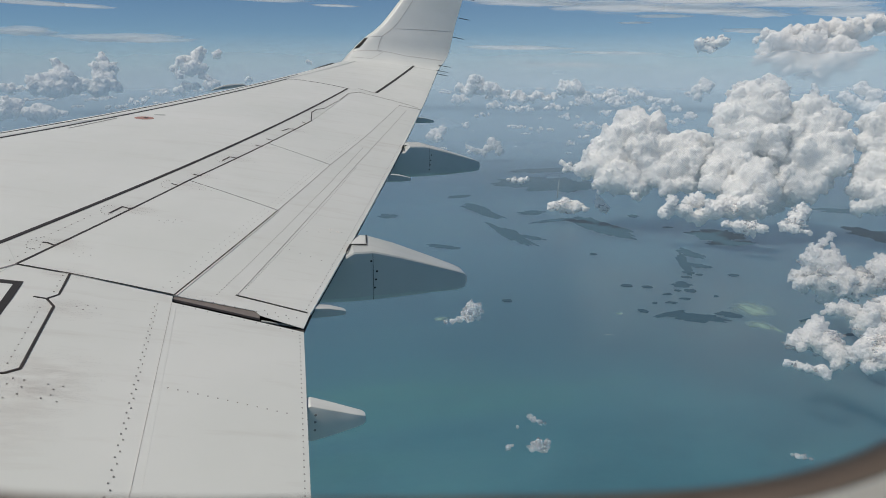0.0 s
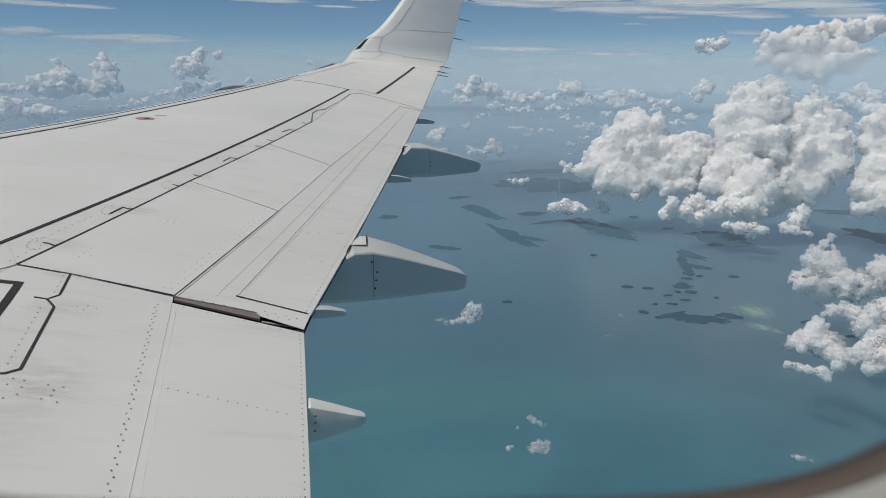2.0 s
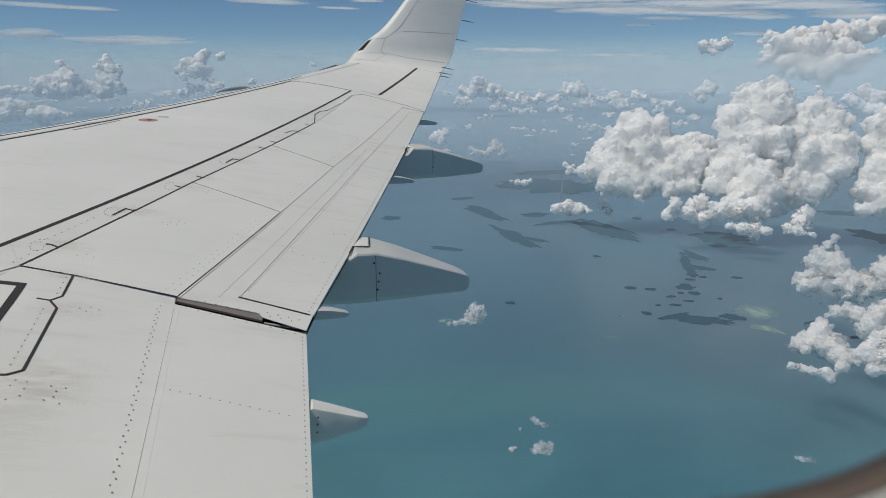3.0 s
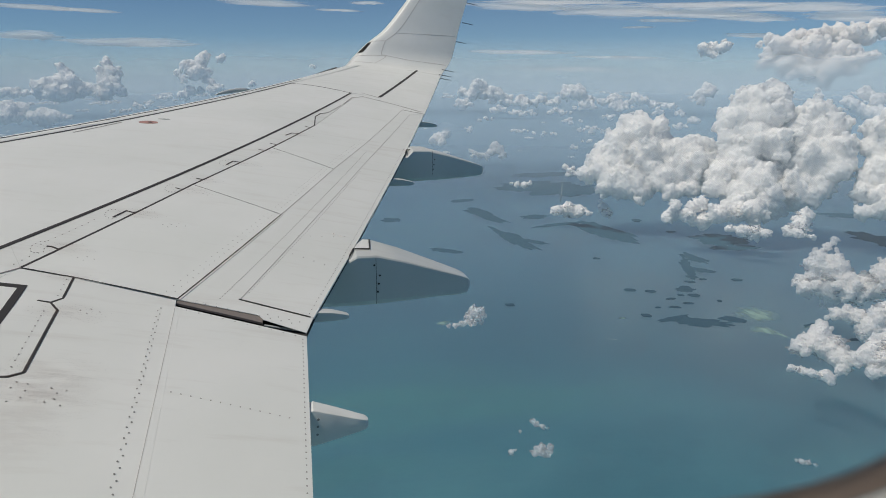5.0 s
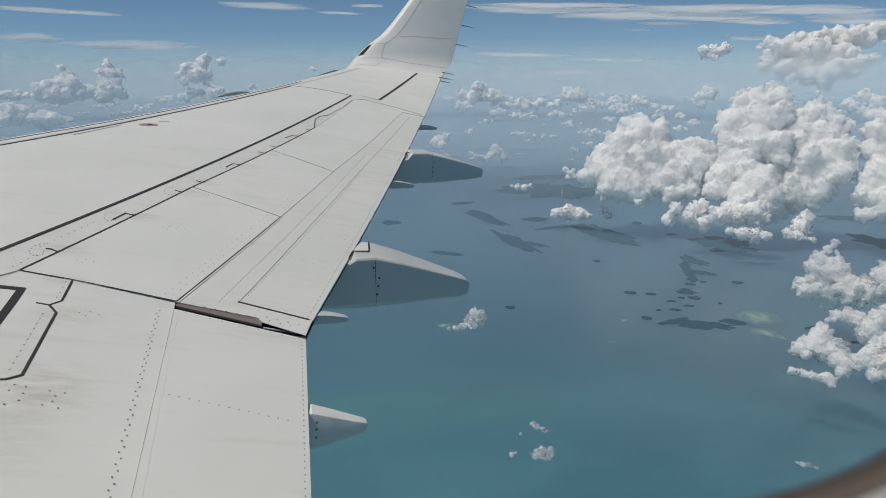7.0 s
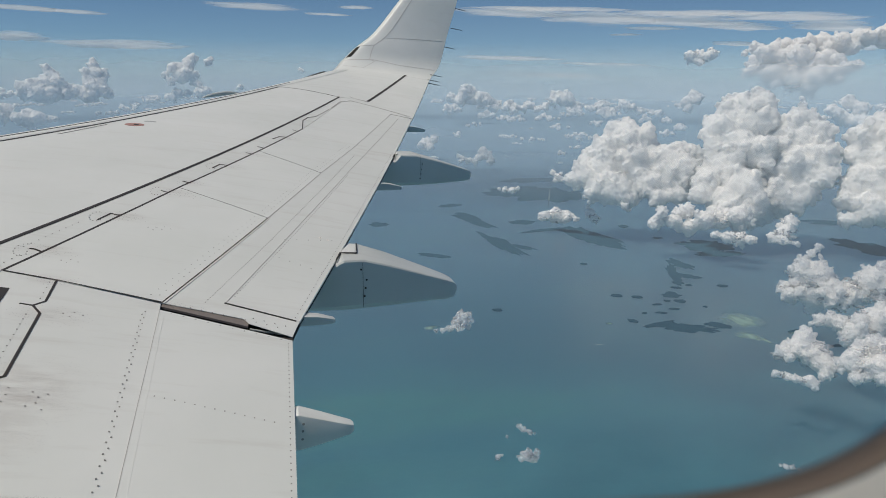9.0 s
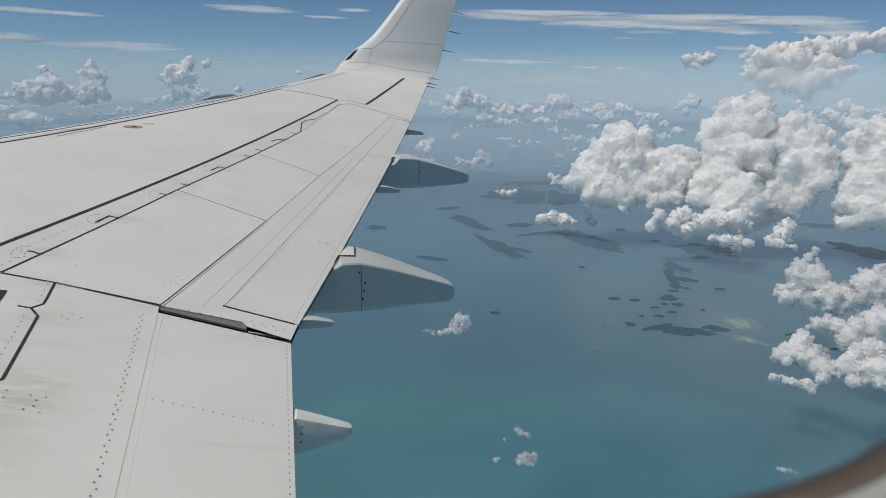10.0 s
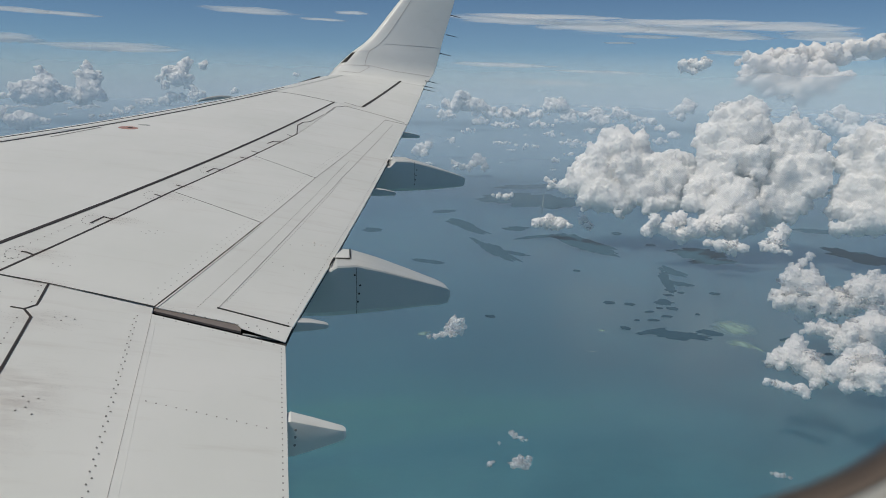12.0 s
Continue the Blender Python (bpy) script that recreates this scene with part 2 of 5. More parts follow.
part("gap_seal", ribbon([(4.238, 0.240), (4.226, -0.005)], 0.014, -0.022, 0.006), GREYMARK, wing, "grey rubber seal inside the flap gap")

# inboard panels
part("inboard_flap_panel", slab([(ROOT, 0.579), (4.285, 0.7695), (4.168, 0.24), (ROOT, 0.16)], 0.0, 0.002, 0.03), PAINT2, wing, "inboard flap skin with a worn rivet row")
part("inboard_flap_panel", slab([(ROOT, 0.16), (4.168, 0.24), (4.110, te_y(4.1)), (ROOT, te_y(ROOT))], 0.0, 0.002, 0.03), PAINT2, wing)
part("inboard_panel", slab([(ROOT, 1.10), (4.505, 1.39), (4.372, 0.775), (ROOT, 0.58)], (0.0, 0.004, 0.0003, 0.0)), PAINT2, wing)
part("inboard_panel", slab([(ROOT, 1.50), (4.557, 1.70), (4.505, 1.39), (ROOT, 1.10)], (0.0, 0.004, 0.0, 0.0)), PAINT2, wing)
part("inboard_panel", slab([along(*HINGE, ROOT), (4.56, 1.702), (4.555, 1.698), (ROOT, 1.50)], (0.0015, 0.0, 0.0, 0.0)), PAINT2, wing)

# black lines of sealant and deep gaps
for pts, w in (
    ([along(*SPAR, ROOT), SPAR[1]], 0.030), ([nose_at(ROOT), nose_at(12.6)], 0.034), ([(12.6, -0.02), (12.12, -1.02)], 0.016),
    ([(12.10, -1.51), (15.02, -2.70)], 0.045), ([(4.485, 0.405), (4.375, -0.05)], 0.014),
    ([(4.51, 1.39), (4.22, 1.375), (4.15, 1.42), (4.16, 1.49)], 0.012), ([(4.15, 1.42), (4.06, 1.36), (3.36, 1.31), (3.31, 1.36), (3.29, 1.45)], 0.013),
    ([(3.05, 1.40), (2.98, 1.36), (2.80, 1.35)], 0.012), ([HP[1], (4.51, 1.39), (4.385, 0.775)], 0.010), (HP[1:5], 0.017),
    ([HP[2], SP[1]], 0.007), ([HP[3], SP[2]], 0.008), (SP[:2], 0.006),
):
    part("sealant_line", ribbon(pts, w, 0.0045, 0.003), SEAL, wing, "black sealant line on the skin")
part("walkway_border", ribbon([(4.315, 1.80), (4.315, 1.615), (3.70, 1.58)], 0.043), SEAL, wing, "thick black walkway border")

# hinge notches along the spoilers
for pts in (
    [(4.93, 1.66), (4.93, 1.63), (4.90, 1.58), (4.94, 1.56)], [(5.60, 1.39), (5.77, 1.33), (5.75, 1.28), (5.77, 1.25)], [(6.48, 1.06), (6.45, 0.99)],
    [(6.83, 0.92), (6.80, 0.84)], [(7.39, 0.69), (7.55, 0.63), (7.54, 0.56)], [(8.13, 0.39), (8.11, 0.30)], [(8.46, 0.27), (8.43, 0.19)],
    [(8.92, 0.09), (9.07, 0.01), (9.09, -0.07)], [(9.52, -0.17), (9.47, -0.24)], [(9.65, -0.30), (10.14, -0.33), (10.36, -0.41), (10.49, -0.53)],
):
    part("hinge_notch", ribbon(pts, 0.013, 0.0045, 0.003, 0.05), SEAL, wing)
FAINT = shader("faint_seam", (0.36, 0.34, 0.33), 0.7)[0]
THIN = shader("thin_seam", (0.50, 0.48, 0.47), 0.7)[0]
for pts, w in ((AP, 0.0028), (SP[1:], 0.0045), ([(4.285, 0.7697), (ROOT, 0.5792)], 0.0022)):
    part("skin_seam", ribbon(pts, w, 0.0034, 0.003), THIN, wing)
# bright highlight along the spoiler gap, painted as a white strip
for k in range(1):
    part("skin_seam", ribbon([(SP[k][0] - 0.005, SP[k][1] - 0.012), (SP[k + 1][0] - 0.005, SP[k + 1][1] - 0.012)], 0.009, 0.0052, 0.003), TRIM, wing, "painted highlight beside the spoiler gap")
part("skin_seam", ribbon([(4.275, 0.742), (2.53, 0.643), (ROOT, 0.547)], 0.003, 0.0028, 0.002), PAINT, wing, "pale edge of the overlapping flap skin")
for pts, w in (
    ([(10.49, -0.53), (11.09, -0.77)], 0.010), ([(11.19, -0.81), (11.75, -1.0), (11.95, -1.20), (11.52, -2.14)], 0.012),
    ([(12.23, -1.21), (12.05, -1.50)], 0.012), ([SP[4], (11.41, -2.17)], 0.012),
    ([(8.15, 2.32), (8.84, 1.98)], 0.014), 
    ([(4.42, 1.80), (4.56, 1.70)], 0.008),
):
    part("skin_seam", ribbon(pts, w, 0.0048, 0.003), FAINT, wing)

# rivet rows
rows = []
rows += row_of((4.24, 0.85), (2.30, 0.745), 25, 0.006) + row_of((4.20, 0.85), (2.26, 0.745), 25, -0.006)
rows += row_of((4.06, 0.006), (2.40, 0.022), 36)
rows += row_of((3.31, 0.655), (3.19, 0.09), 13)
rows += row_of((4.25, 0.70), (4.10, 0.05), 10)
rows += row_of((4.36, 0.60), (4.26, 0.07), 9) + row_of((4.33, 0.22), (4.29, 0.02), 4)
for pts, n in (([(4.46, 0.52), (5.55, 0.155), (6.49, -0.155), (8.72, -0.90)], 58), ([(4.60, 0.345), (6.10, -0.155), (7.87, -0.735)], 46)):
    for a, b in zip(pts, pts[1:]):
        rows += row_of(a, b, max(3, int(n * (Vector(b) - Vector(a)).length / 2.2)))
for k in range(3):
    rows += row_of(SP[k], SP[k + 1], 24 - 2 * k, 0.055) + row_of(between(SP[k], SP[k + 1], 0.03), between(SP[k], SP[k + 1], 0.97), 20, 0.10)
rows += row_of((4.42, te_y(4.42) + 0.04), (9.2, te_y(9.2) + 0.04), 78)
for x, y in ((4.80, 1.39), (4.09, 1.20), (6.42, 0.77), (5.57, 0.98), (5.6, 0.92)):
    rows += [(x + 0.03, y), (x - 0.03, y + 0.01), (x, y + 0.05), (x + 0.005, y - 0.05)]
rows += [(3.246, 1.161), (3.206, 1.127), (3.238, 1.096), (3.158, 1.125), (3.109, 1.088), (3.126, 1.156), (3.106, 1.299), (3.205, 1.257), (3.145, 1.256), (3.272, 1.312), (3.264, 1.264), (3.22, 1.319)]
rows += row_of((5.70, 0.10), (5.88, -0.40), 6) + row_of((5.35, 0.05), (5.2, -0.27), 5) + row_of((4.95, 1.70), (5.5, 1.50), 9) + row_of((4.60, 1.75), (4.88, 1.66), 5)
rows += row_of((4.03, 1.42), (3.40, 1.375), 11) + row_of((4.47, 1.42), (4.25, 1.41), 4)
for x, y in ((4.93, 1.64), (5.70, 1.36), (6.48, 1.04), (7.47, 0.66)):
    rows += [(x + 0.10 * math.cos(a * 0.5) - 0.03, y + 0.05 * math.sin(a * 0.5) + 0.05) for a in range(0, 9)]
tagged(part("rivets", dots(rows, 0.0040, 0.0042), RIVET, wing, "rows of small dark rivet heads"), kind="stuff")

# markings
def disc(x, y, rx, ry, lift):
    bm = bmesh.new()
    ring = [bm.verts.new(on_top(x + rx * math.cos(a * 0.3927), y + ry * math.sin(a * 0.3927), lift)) for a in range(16)]
    low = [bm.verts.new(v.co - Vector((0, 0, 0.004))) for v in ring]
    bm.faces.new(ring)
    for i in range(16):
        bm.faces.new((ring[i - 1], low[i - 1], low[i], ring[i]))
    return bm


part("round_marking", disc(8.90, 1.69, 0.085, 0.11, 0.003), RED, wing, "faded red round marking")
part("round_marking", disc(8.90, 1.67, 0.03, 0.03, 0.005), GAPS, wing, "dark centre of the marking")
for x, y in ((5.906, -0.304), (5.878, -0.365)):
    ring = part("fastener", disc(x, y, 0.013, 0.013, 0.004), TRIM, wing, "white-rimmed fastener")
    part("fastener_slot", disc(x, y, 0.004, 0.004, 0.0055), RIVET, ring)
part("placard", disc(9.14, 1.55, 0.03, 0.07, 0.003), GREYMARK, wing, "small grey placard")

# thin smears of grime drawn aft by the airflow
def grime_material():
    m, n, l, b = shader("grime_smear", (0.25, 0.13, 0.09), 0.9)
    t, sub, ln = n.new("ShaderNodeTexCoord"), n.new("ShaderNodeVectorMath"), n.new("ShaderNodeVectorMath")
    sub.operation, ln.operation = "MULTIPLY_ADD", "LENGTH"
    sub.inputs[1].default_value, sub.inputs[2].default_value = (2, 3.2, 0), (-1, -2.3, 0)
    l.new(t.outputs["Generated"], sub.inputs[0])
    l.new(sub.outputs[0], ln.inputs[0])
    fade = ramp_node(n, l, ln.outputs["Value"], [(0.0, (1, 1, 1)), (0.95, (0, 0, 0))])
    wisp = ramp_node(n, l, noise_node(n, l, 9.0, 5, 0.65, (2.2, 0.5, 1)).outputs[0], [(0.36, (0, 0, 0)), (0.74, (0.22, 0.22, 0.22))])
    f = mix_node(n, l, "MULTIPLY", 1.0, fade.outputs[0], wisp.outputs[0])
    l.new(f.outputs[2], b.inputs["Alpha"])
    return m


GRIME = grime_material()
for x, y, w, long in ((4.03, 1.36, 0.34, 0.42), (3.36, 1.32, 0.5, 0.55), (3.12, 1.36, 0.5, 0.60), (2.85, 1.35, 0.4, 0.5), (4.92, 1.60, 0.28, 0.40), (5.74, 1.30, 0.30, 0.42), (6.46, 1.00, 0.28, 0.40),
                      (7.53, 0.58, 0.30, 0.40), (4.50, 1.42, 0.2, 0.3), (4.37, 0.70, 0.12, 0.35), (6.8, 0.86, 0.25, 0.35), (8.1, 0.32, 0.25, 0.35), (9.05, -0.05, 0.3, 0.35)):
    part("grime_smear", slab([(x - w / 2, y + 0.16), (x + w / 2, y + 0.16), (x + w / 2, y - long * 1.5), (x - w / 2, y - long * 1.5)], 0.0, 0.0062, 0.001, 0.1), GRIME, wing, "faint brown grime smear")

# upturned tip
sections = [(14.90, None), (15.20, 0.55), (15.45, 0.85), (15.60, 1.1), (15.72, 1.2), (15.93, 1.26), (16.12, 1.28)]
geo = [(-1.05, -3.20, 0, 0), (-1.17, -3.33, 0.27, 0.16), (-1.36, -3.55, 0.46, 0.40), (-1.72, -3.69, 0.78, 0.78), (-2.13, -3.80, 1.10, 1.12), (-2.72, -4.06, 1.80, 1.83), (-3.25, -4.25, 2.45, 2.48)]
rings = []
chord = [0.0, 0.004, 0.02] + [i / 14 for i in range(1, 15)]
for (x, lean), (yl, yt, zl, zt) in zip(sections, geo):
    if lean is None:
        rings.append([skin(x, s) for s in chord] + [skin(x, s, -1) for s in chord[-2:0:-1]])
        continue
    c, n = yl - yt, Vector((-math.sin(lean), 0, math.cos(lean)))
    mid = [Vector((x, yt + c * s, zt + (zl - zt) * s)) for s in chord]
    up = [p + n * c * thick(1 - s) * 0.7 for p, s in zip(mid, chord)]
    dn = [p - n * (c * thick(1 - s) * 0.7 + 0.006) for p, s in zip(mid, chord)]
    rings.append(up + dn[-2:0:-1])
fine = []
for a, b in zip(range(len(rings) - 1), range(1, len(rings))):
    p0, p1, p2, p3 = rings[max(a - 1, 0)], rings[a], rings[b], rings[min(b + 1, len(rings) - 1)]
    for k in range(4):
        t = k / 4
        fine.append([0.5 * ((2 * q1) + (q2 - q0) * t + (2 * q0 - 5 * q1 + 4 * q2 - q3) * t * t + (3 * q1 - q0 - 3 * q2 + q3) * t**3) for q0, q1, q2, q3 in zip(p0, p1, p2, p3)])
fine.append(rings[-1])
winglet = part("winglet", lofted(fine), PAINT, wing, "white blended winglet curving upwards", True)


def rod(a, b, r, sides=6):
    a, b = Vector(a), Vector(b)
    q = (b - a).to_track_quat("Z", "Y").to_matrix()
    ring = [q @ Vector((math.cos(k * 2 * math.pi / sides), math.sin(k * 2 * math.pi / sides), 0)) for k in range(sides)]
    return lofted([[a + v * r for v in ring], [a.lerp(b, 0.7) + v * r * 0.8 for v in ring], [b + v * r * 0.35 for v in ring]])


for x, y, z in ((14.7, -3.13, 0.02), (14.95, -3.20, 0.09), (15.2, -3.31, 0.20), (15.65, -3.72, 0.82), (15.78, -3.90, 1.24), (15.90, -4.02, 1.68)):
    part("static_wick", rod((x, y + 0.02, z), (x + 0.02, y - 0.26, z - 0.05), 0.009), CARBON, wing, "thin black static discharge wick")




def on_tip(k, s, lift=0.004):
    """A place on the inner face of the upturned tip: section k, chord part s."""
    i = min(int(k * 4), len(fine) - 2)
    f = k * 4 - i
    j = max(n for n in range(len(chord) - 1) if chord[n] <= s)
    g = (s - chord[j]) / (chord[j + 1] - chord[j])
    a, b = fine[i][j].lerp(fine[i][j + 1], g), fine[i + 1][j].lerp(fine[i + 1][j + 1], g)
    across = (fine[i][j + 1] - fine[i][j]).cross(fine[i + 1][j] - fine[i][j]).normalized()
    if across.x > 0:
        across = -across
    return a.lerp(b, f) + across * lift, across


def tip_line(spots, width):
    path = []
    for (k0, s0), (k1, s1) in zip(spots, spots[1:]):
        path += [(k0 + (k1 - k0) * i / 8, s0 + (s1 - s0) * i / 8) for i in range(8)]
    path.append(spots[-1])
    pts = [on_tip(*q) for q in path]
    rings = []
    for i, (p, n) in enumerate(pts):
        d = pts[min(i + 1, len(pts) - 1)][0] - pts[max(i - 1, 0)][0]
        w = d.cross(n).normalized() * width / 2
        rings.append([p + w, p - w, p - w - n * 0.003, p + w - n * 0.003])
    return lofted(rings)


PALE = shader("pale_seam", (0.58, 0.56, 0.54), 0.6)[0]
for spots, w in (([(2.0, 0.97), (2.0, 0.72), (3.0, 0.81), (3.35, 0.79), (4.0, 0.785), (5.0, 0.79), (6.0, 0.80)], 0.016), ([(2.05, 0.72), (1.7, 0.40), (1.6, 0.02)], 0.010), ([(3.0, 0.81), (3.0, 0.965)], 0.012), ([(3.6, 0.78), (3.5, 0.03)], 0.005), ([(1.35, 0.93), (1.15, 0.72), (1.9, 0.66), (2.0, 0.72)], 0.010)):
    part("skin_seam", tip_line(spots, w * 0.8), PALE, winglet)
spots = [(2.25, 0.985), (2.25, 0.93), (2.95, 0.955), (2.95, 0.99)]
lens = [on_tip(*q, 0.006)[0] for q in spots]
bm = bmesh.new()
bm.faces.new([bm.verts.new(q) for q in lens])
bmesh.ops.solidify(bm, geom=bm.faces[:], thickness=0.004)
part("position_light", bm, GAPS, winglet, "dark position light window")

# dark lens where the leading edge meets the tip
part("edge_lens", rod(skin(14.92, 0.99) + Vector((0, 0, 0.012)), skin(14.15, 0.995) + Vector((0, 0, 0.008)), 0.028, 8), GAPS, wing, "narrow dark lens on the leading edge")
part("slat_joint", ribbon([(x, nose_at(x)[1] + 0.36 * (le_y(x) - nose_at(x)[1])) for x in (ROOT, 3.0, 5.5, 8.0, 10.0, 12.0, 13.2)], 0.026, 0.005, 0.004), SEAL, wing, "dark joint line along the leading edge")

# low blade standing at the leading edge
rings = []
for k in range(9):
    t = k / 8
    h = 0.06 * math.sin(math.pi * t) ** 0.6 + 0.003
    c = Vector((12.10, 1.22, -0.26)).lerp(Vector((12.62, 0.66, -0.19)), t)
    rings.append([c + Vector((a, b, 0)) + Vector((0, 0, z)) for a, b, z in ((-0.03, -0.02, 0), (-0.015, -0.01, h), (0.015, 0.01, h), (0.03, 0.02, 0))])
part("leading_edge_blade", lofted(rings), FAIRING, wing, "low grey blade on the leading edge", True)


# ---- flap track fairings: canoe bodies pointing aft ----
# half of the cross-section: part of the half width, part of the height
CANOE = ((0, 1.0), (0.55, 1.0), (0.90, 0.994), (0.97, 0.978), (1.0, 0.945), (1.0, 0.30), (0.97, 0.10), (0.86, 0.0), (0.3, -0.005))


def fairing(x, stations, name="flap_track_fairing", label="grey canoe-shaped flap track fairing"):
    """stations: y, top z, bottom z, half width."""
    rings = []
    for y, top, low, r in stations:
        h = top - low
        ring = [(px * r, low + pz * h) for px, pz in CANOE]
        rings.append([Vector((x + a, y, b)) for a, b in ring + [(-a, b) for a, b in ring[:0:-1]]])
    body = part(name, lofted(rings), FAIRING, wing, label, True)
    body.data.set_sharp_from_angle(angle=radians(24))
    return body


def bolt(owner, x, y, z, r=0.009, material=GAPS):
    bm = bmesh.new()
    bmesh.ops.create_cone(bm, cap_ends=True, segments=10, radius1=r, radius2=r * 0.8, depth=0.004)
    bmesh.ops.transform(bm, matrix=pose(x, y, z, 0, -90, 0), verts=bm.verts)
    part("bolt", bm, material, owner)


def collar(owner, x, y, top, low, r):
    """A thin dark joint round a fairing."""
    rings = []
    for dy, g in ((-0.0016, 0.99), (-0.0016, 1.004), (0.0016, 1.004), (0.0016, 0.99)):
        h, m = (top - low) * g, (top + low) / 2
        ring = [(px * r * g, m - h / 2 + pz * h) for px, pz in CANOE]
        rings.append([Vector((x + a, y + dy, b)) for a, b in ring + [(-a, b) for a, b in ring[:0:-1]]])
    part("joint", lofted(rings, True, False), GAPS, owner)


f1 = fairing(5.72, [(0.6, -1.62, -1.74, 0.10), (0.2, -1.56, -1.825, 0.24), (-0.25, -1.46, -1.838, 0.30), (-0.40, -1.435, -1.84, 0.305), (-0.46, -1.398, -1.84, 0.31), (-0.62, -1.40, -1.838, 0.30), (-0.86, -1.475, -1.838, 0.26), (-1.15, -1.585, -1.84, 0.19), (-1.38, -1.675, -1.852, 0.125), (-1.45, -1.71, -1.84, 0.095), (-1.48, -1.745, -1.805, 0.05)])
f2 = fairing(9.2, [(-0.4, -1.15, -1.20, 0.10), (-0.8, -1.09, -1.28, 0.22), (-1.35, -1.01, -1.325, 0.30), (-1.47, -0.985, -1.325, 0.30), (-1.54, -0.908, -1.325, 0.30), (-1.75, -0.915, -1.322, 0.29), (-2.0, -0.985, -1.318, 0.25), (-2.25, -1.065, -1.308, 0.18), (-2.46, -1.135, -1.30, 0.125), (-2.54, -1.17, -1.285, 0.095), (-2.57, -1.20, -1.24, 0.05)])
f3 = fairing(3.34, [(0.2, -1.72, -1.78, 0.03), (0.02, -1.672, -1.862, 0.055), (-0.03, -1.660, -1.866, 0.058), (-0.15, -1.703, -1.844, 0.050), (-0.26, -1.744, -1.822, 0.038), (-0.30, -1.758, -1.812, 0.032), (-0.314, -1.768, -1.800, 0.020)])
collar(f1, 5.72, -0.615, -1.412, -1.838, 0.302)
collar(f2, 9.2, -1.80, -0.93, -1.297, 0.282)
for y, z in ((-0.60, -1.47), (-0.645, -1.56), (-0.635, -1.63), (-0.625, -1.70), (-0.46, -1.45)):
    bolt(f1, 5.415, y, z - 0.02)
for y, z in ((-1.83, -1.04), (-1.82, -1.11), (-1.81, -1.17), (-1.80, -1.23)):
    bolt(f2, 8.917, y, z)
f3.data.materials[0] = PAINT2
for y, z in ((-0.052, -1.715), (-0.048, -1.755), (-0.044, -1.80)):
    bolt(f3, 3.283, y, z, 0.008, RIVET)
for x, y, z, k in ((4.52, -0.10, -1.525, 1.0), (7.95, -1.12, -1.12, 1.2), (11.0, -2.03, -0.65, 1.25)):
    fairing(x, [(y + 0.25, z - 0.09, z - 0.10, 0.02 * k), (y + 0.02, z - 0.012, z - 0.085 * k, 0.05 * k), (y - 0.10 * k, z - 0.025 * k, z - 0.087 * k, 0.042 * k), (y - 0.20 * k, z - 0.052 * k, z - 0.086 * k, 0.028 * k), (y - 0.215 * k, z - 0.062 * k, z - 0.08 * k, 0.015 * k)], "hinge_fairing", "small pointed grey hinge fairing")
for shift, f in ((Vector((0, 0, 0)), f1), (Vector((3.48, -1.034, 0.468)), f2)):
    bm = bmesh.new()
    top = [bm.verts.new(Vector(q) + shift) for q in ((5.98, -0.545, -1.392), (5.93, -0.61, -1.395), (5.60, -0.577, -1.391), (5.63, -0.455, -1.387))]
    low = [bm.verts.new(v.co - Vector((0, 0, 0.008))) for v in top]
    bm.faces.new(top)
    for i in range(4):
        bm.faces.new((top[i - 1], low[i - 1], low[i], top[i]))
    bmesh.ops.recalc_face_normals(bm, faces=bm.faces)
    part("cover_plate", bm, PAINT2, f, "pale cover plate over the flap track")
    for a, b, r in (((5.94, -0.618, -1.39), (5.59, -0.585, -1.388), 0.006), ((5.59, -0.585, -1.39), (5.62, -0.45, -1.388), 0.006), ((5.62, -0.45, -1.392), (5.45, -0.40, -1.41), 0.010)):
        part("plate_gap", rod(Vector(a) + shift, Vector(b) + shift, r), SEAL, f)

# ---- sea, islands, clouds ----
SEA = -100.0


def sea_material():
    m, n, l, b = shader("sea_water", (0.03, 0.09, 0.12), 0.34)
    big = noise_node(n, l, 0.014, 5, 0.55, (1.5, 0.32, 1))
    deep = ramp_node(n, l, big.outputs[0], [(0.30, (0.062, 0.204, 0.250)), (0.50, (0.084, 0.232, 0.280)), (0.72, (0.098, 0.275, 0.278))])
    silt = ramp_node(n, l, noise_node(n, l, 0.011, 5, 0.6, (1, 1, 1)).outputs[0], [(0.45, (0, 0, 0)), (0.75, (0.75, 0.75, 0.75))])
    # base colour shifts with distance from the origin, painted in for far haze
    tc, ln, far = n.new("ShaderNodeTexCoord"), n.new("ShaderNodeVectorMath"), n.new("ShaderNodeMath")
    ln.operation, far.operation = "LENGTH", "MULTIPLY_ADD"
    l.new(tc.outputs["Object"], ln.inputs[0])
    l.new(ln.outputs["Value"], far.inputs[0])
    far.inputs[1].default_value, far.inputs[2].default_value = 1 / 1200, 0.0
    haze_tone = ramp_node(n, l, far.outputs[0], [(0.20, (0, 0, 0)), (0.30, (0.45, 0.45, 0.45)), (0.6, (0.6, 0.6, 0.6))])
    both = mix_node(n, l, "SCREEN", 1.0, silt.outputs[0], haze_tone.outputs[0])
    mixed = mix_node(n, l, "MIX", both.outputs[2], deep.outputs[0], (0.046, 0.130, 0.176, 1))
    mottle = ramp_node(n, l, noise_node(n, l, 0.05, 7, 0.65, (1.0, 0.45, 1)).outputs[0], [(0.30, (0.86, 0.88, 0.90)), (0.70, (1, 1, 1))])
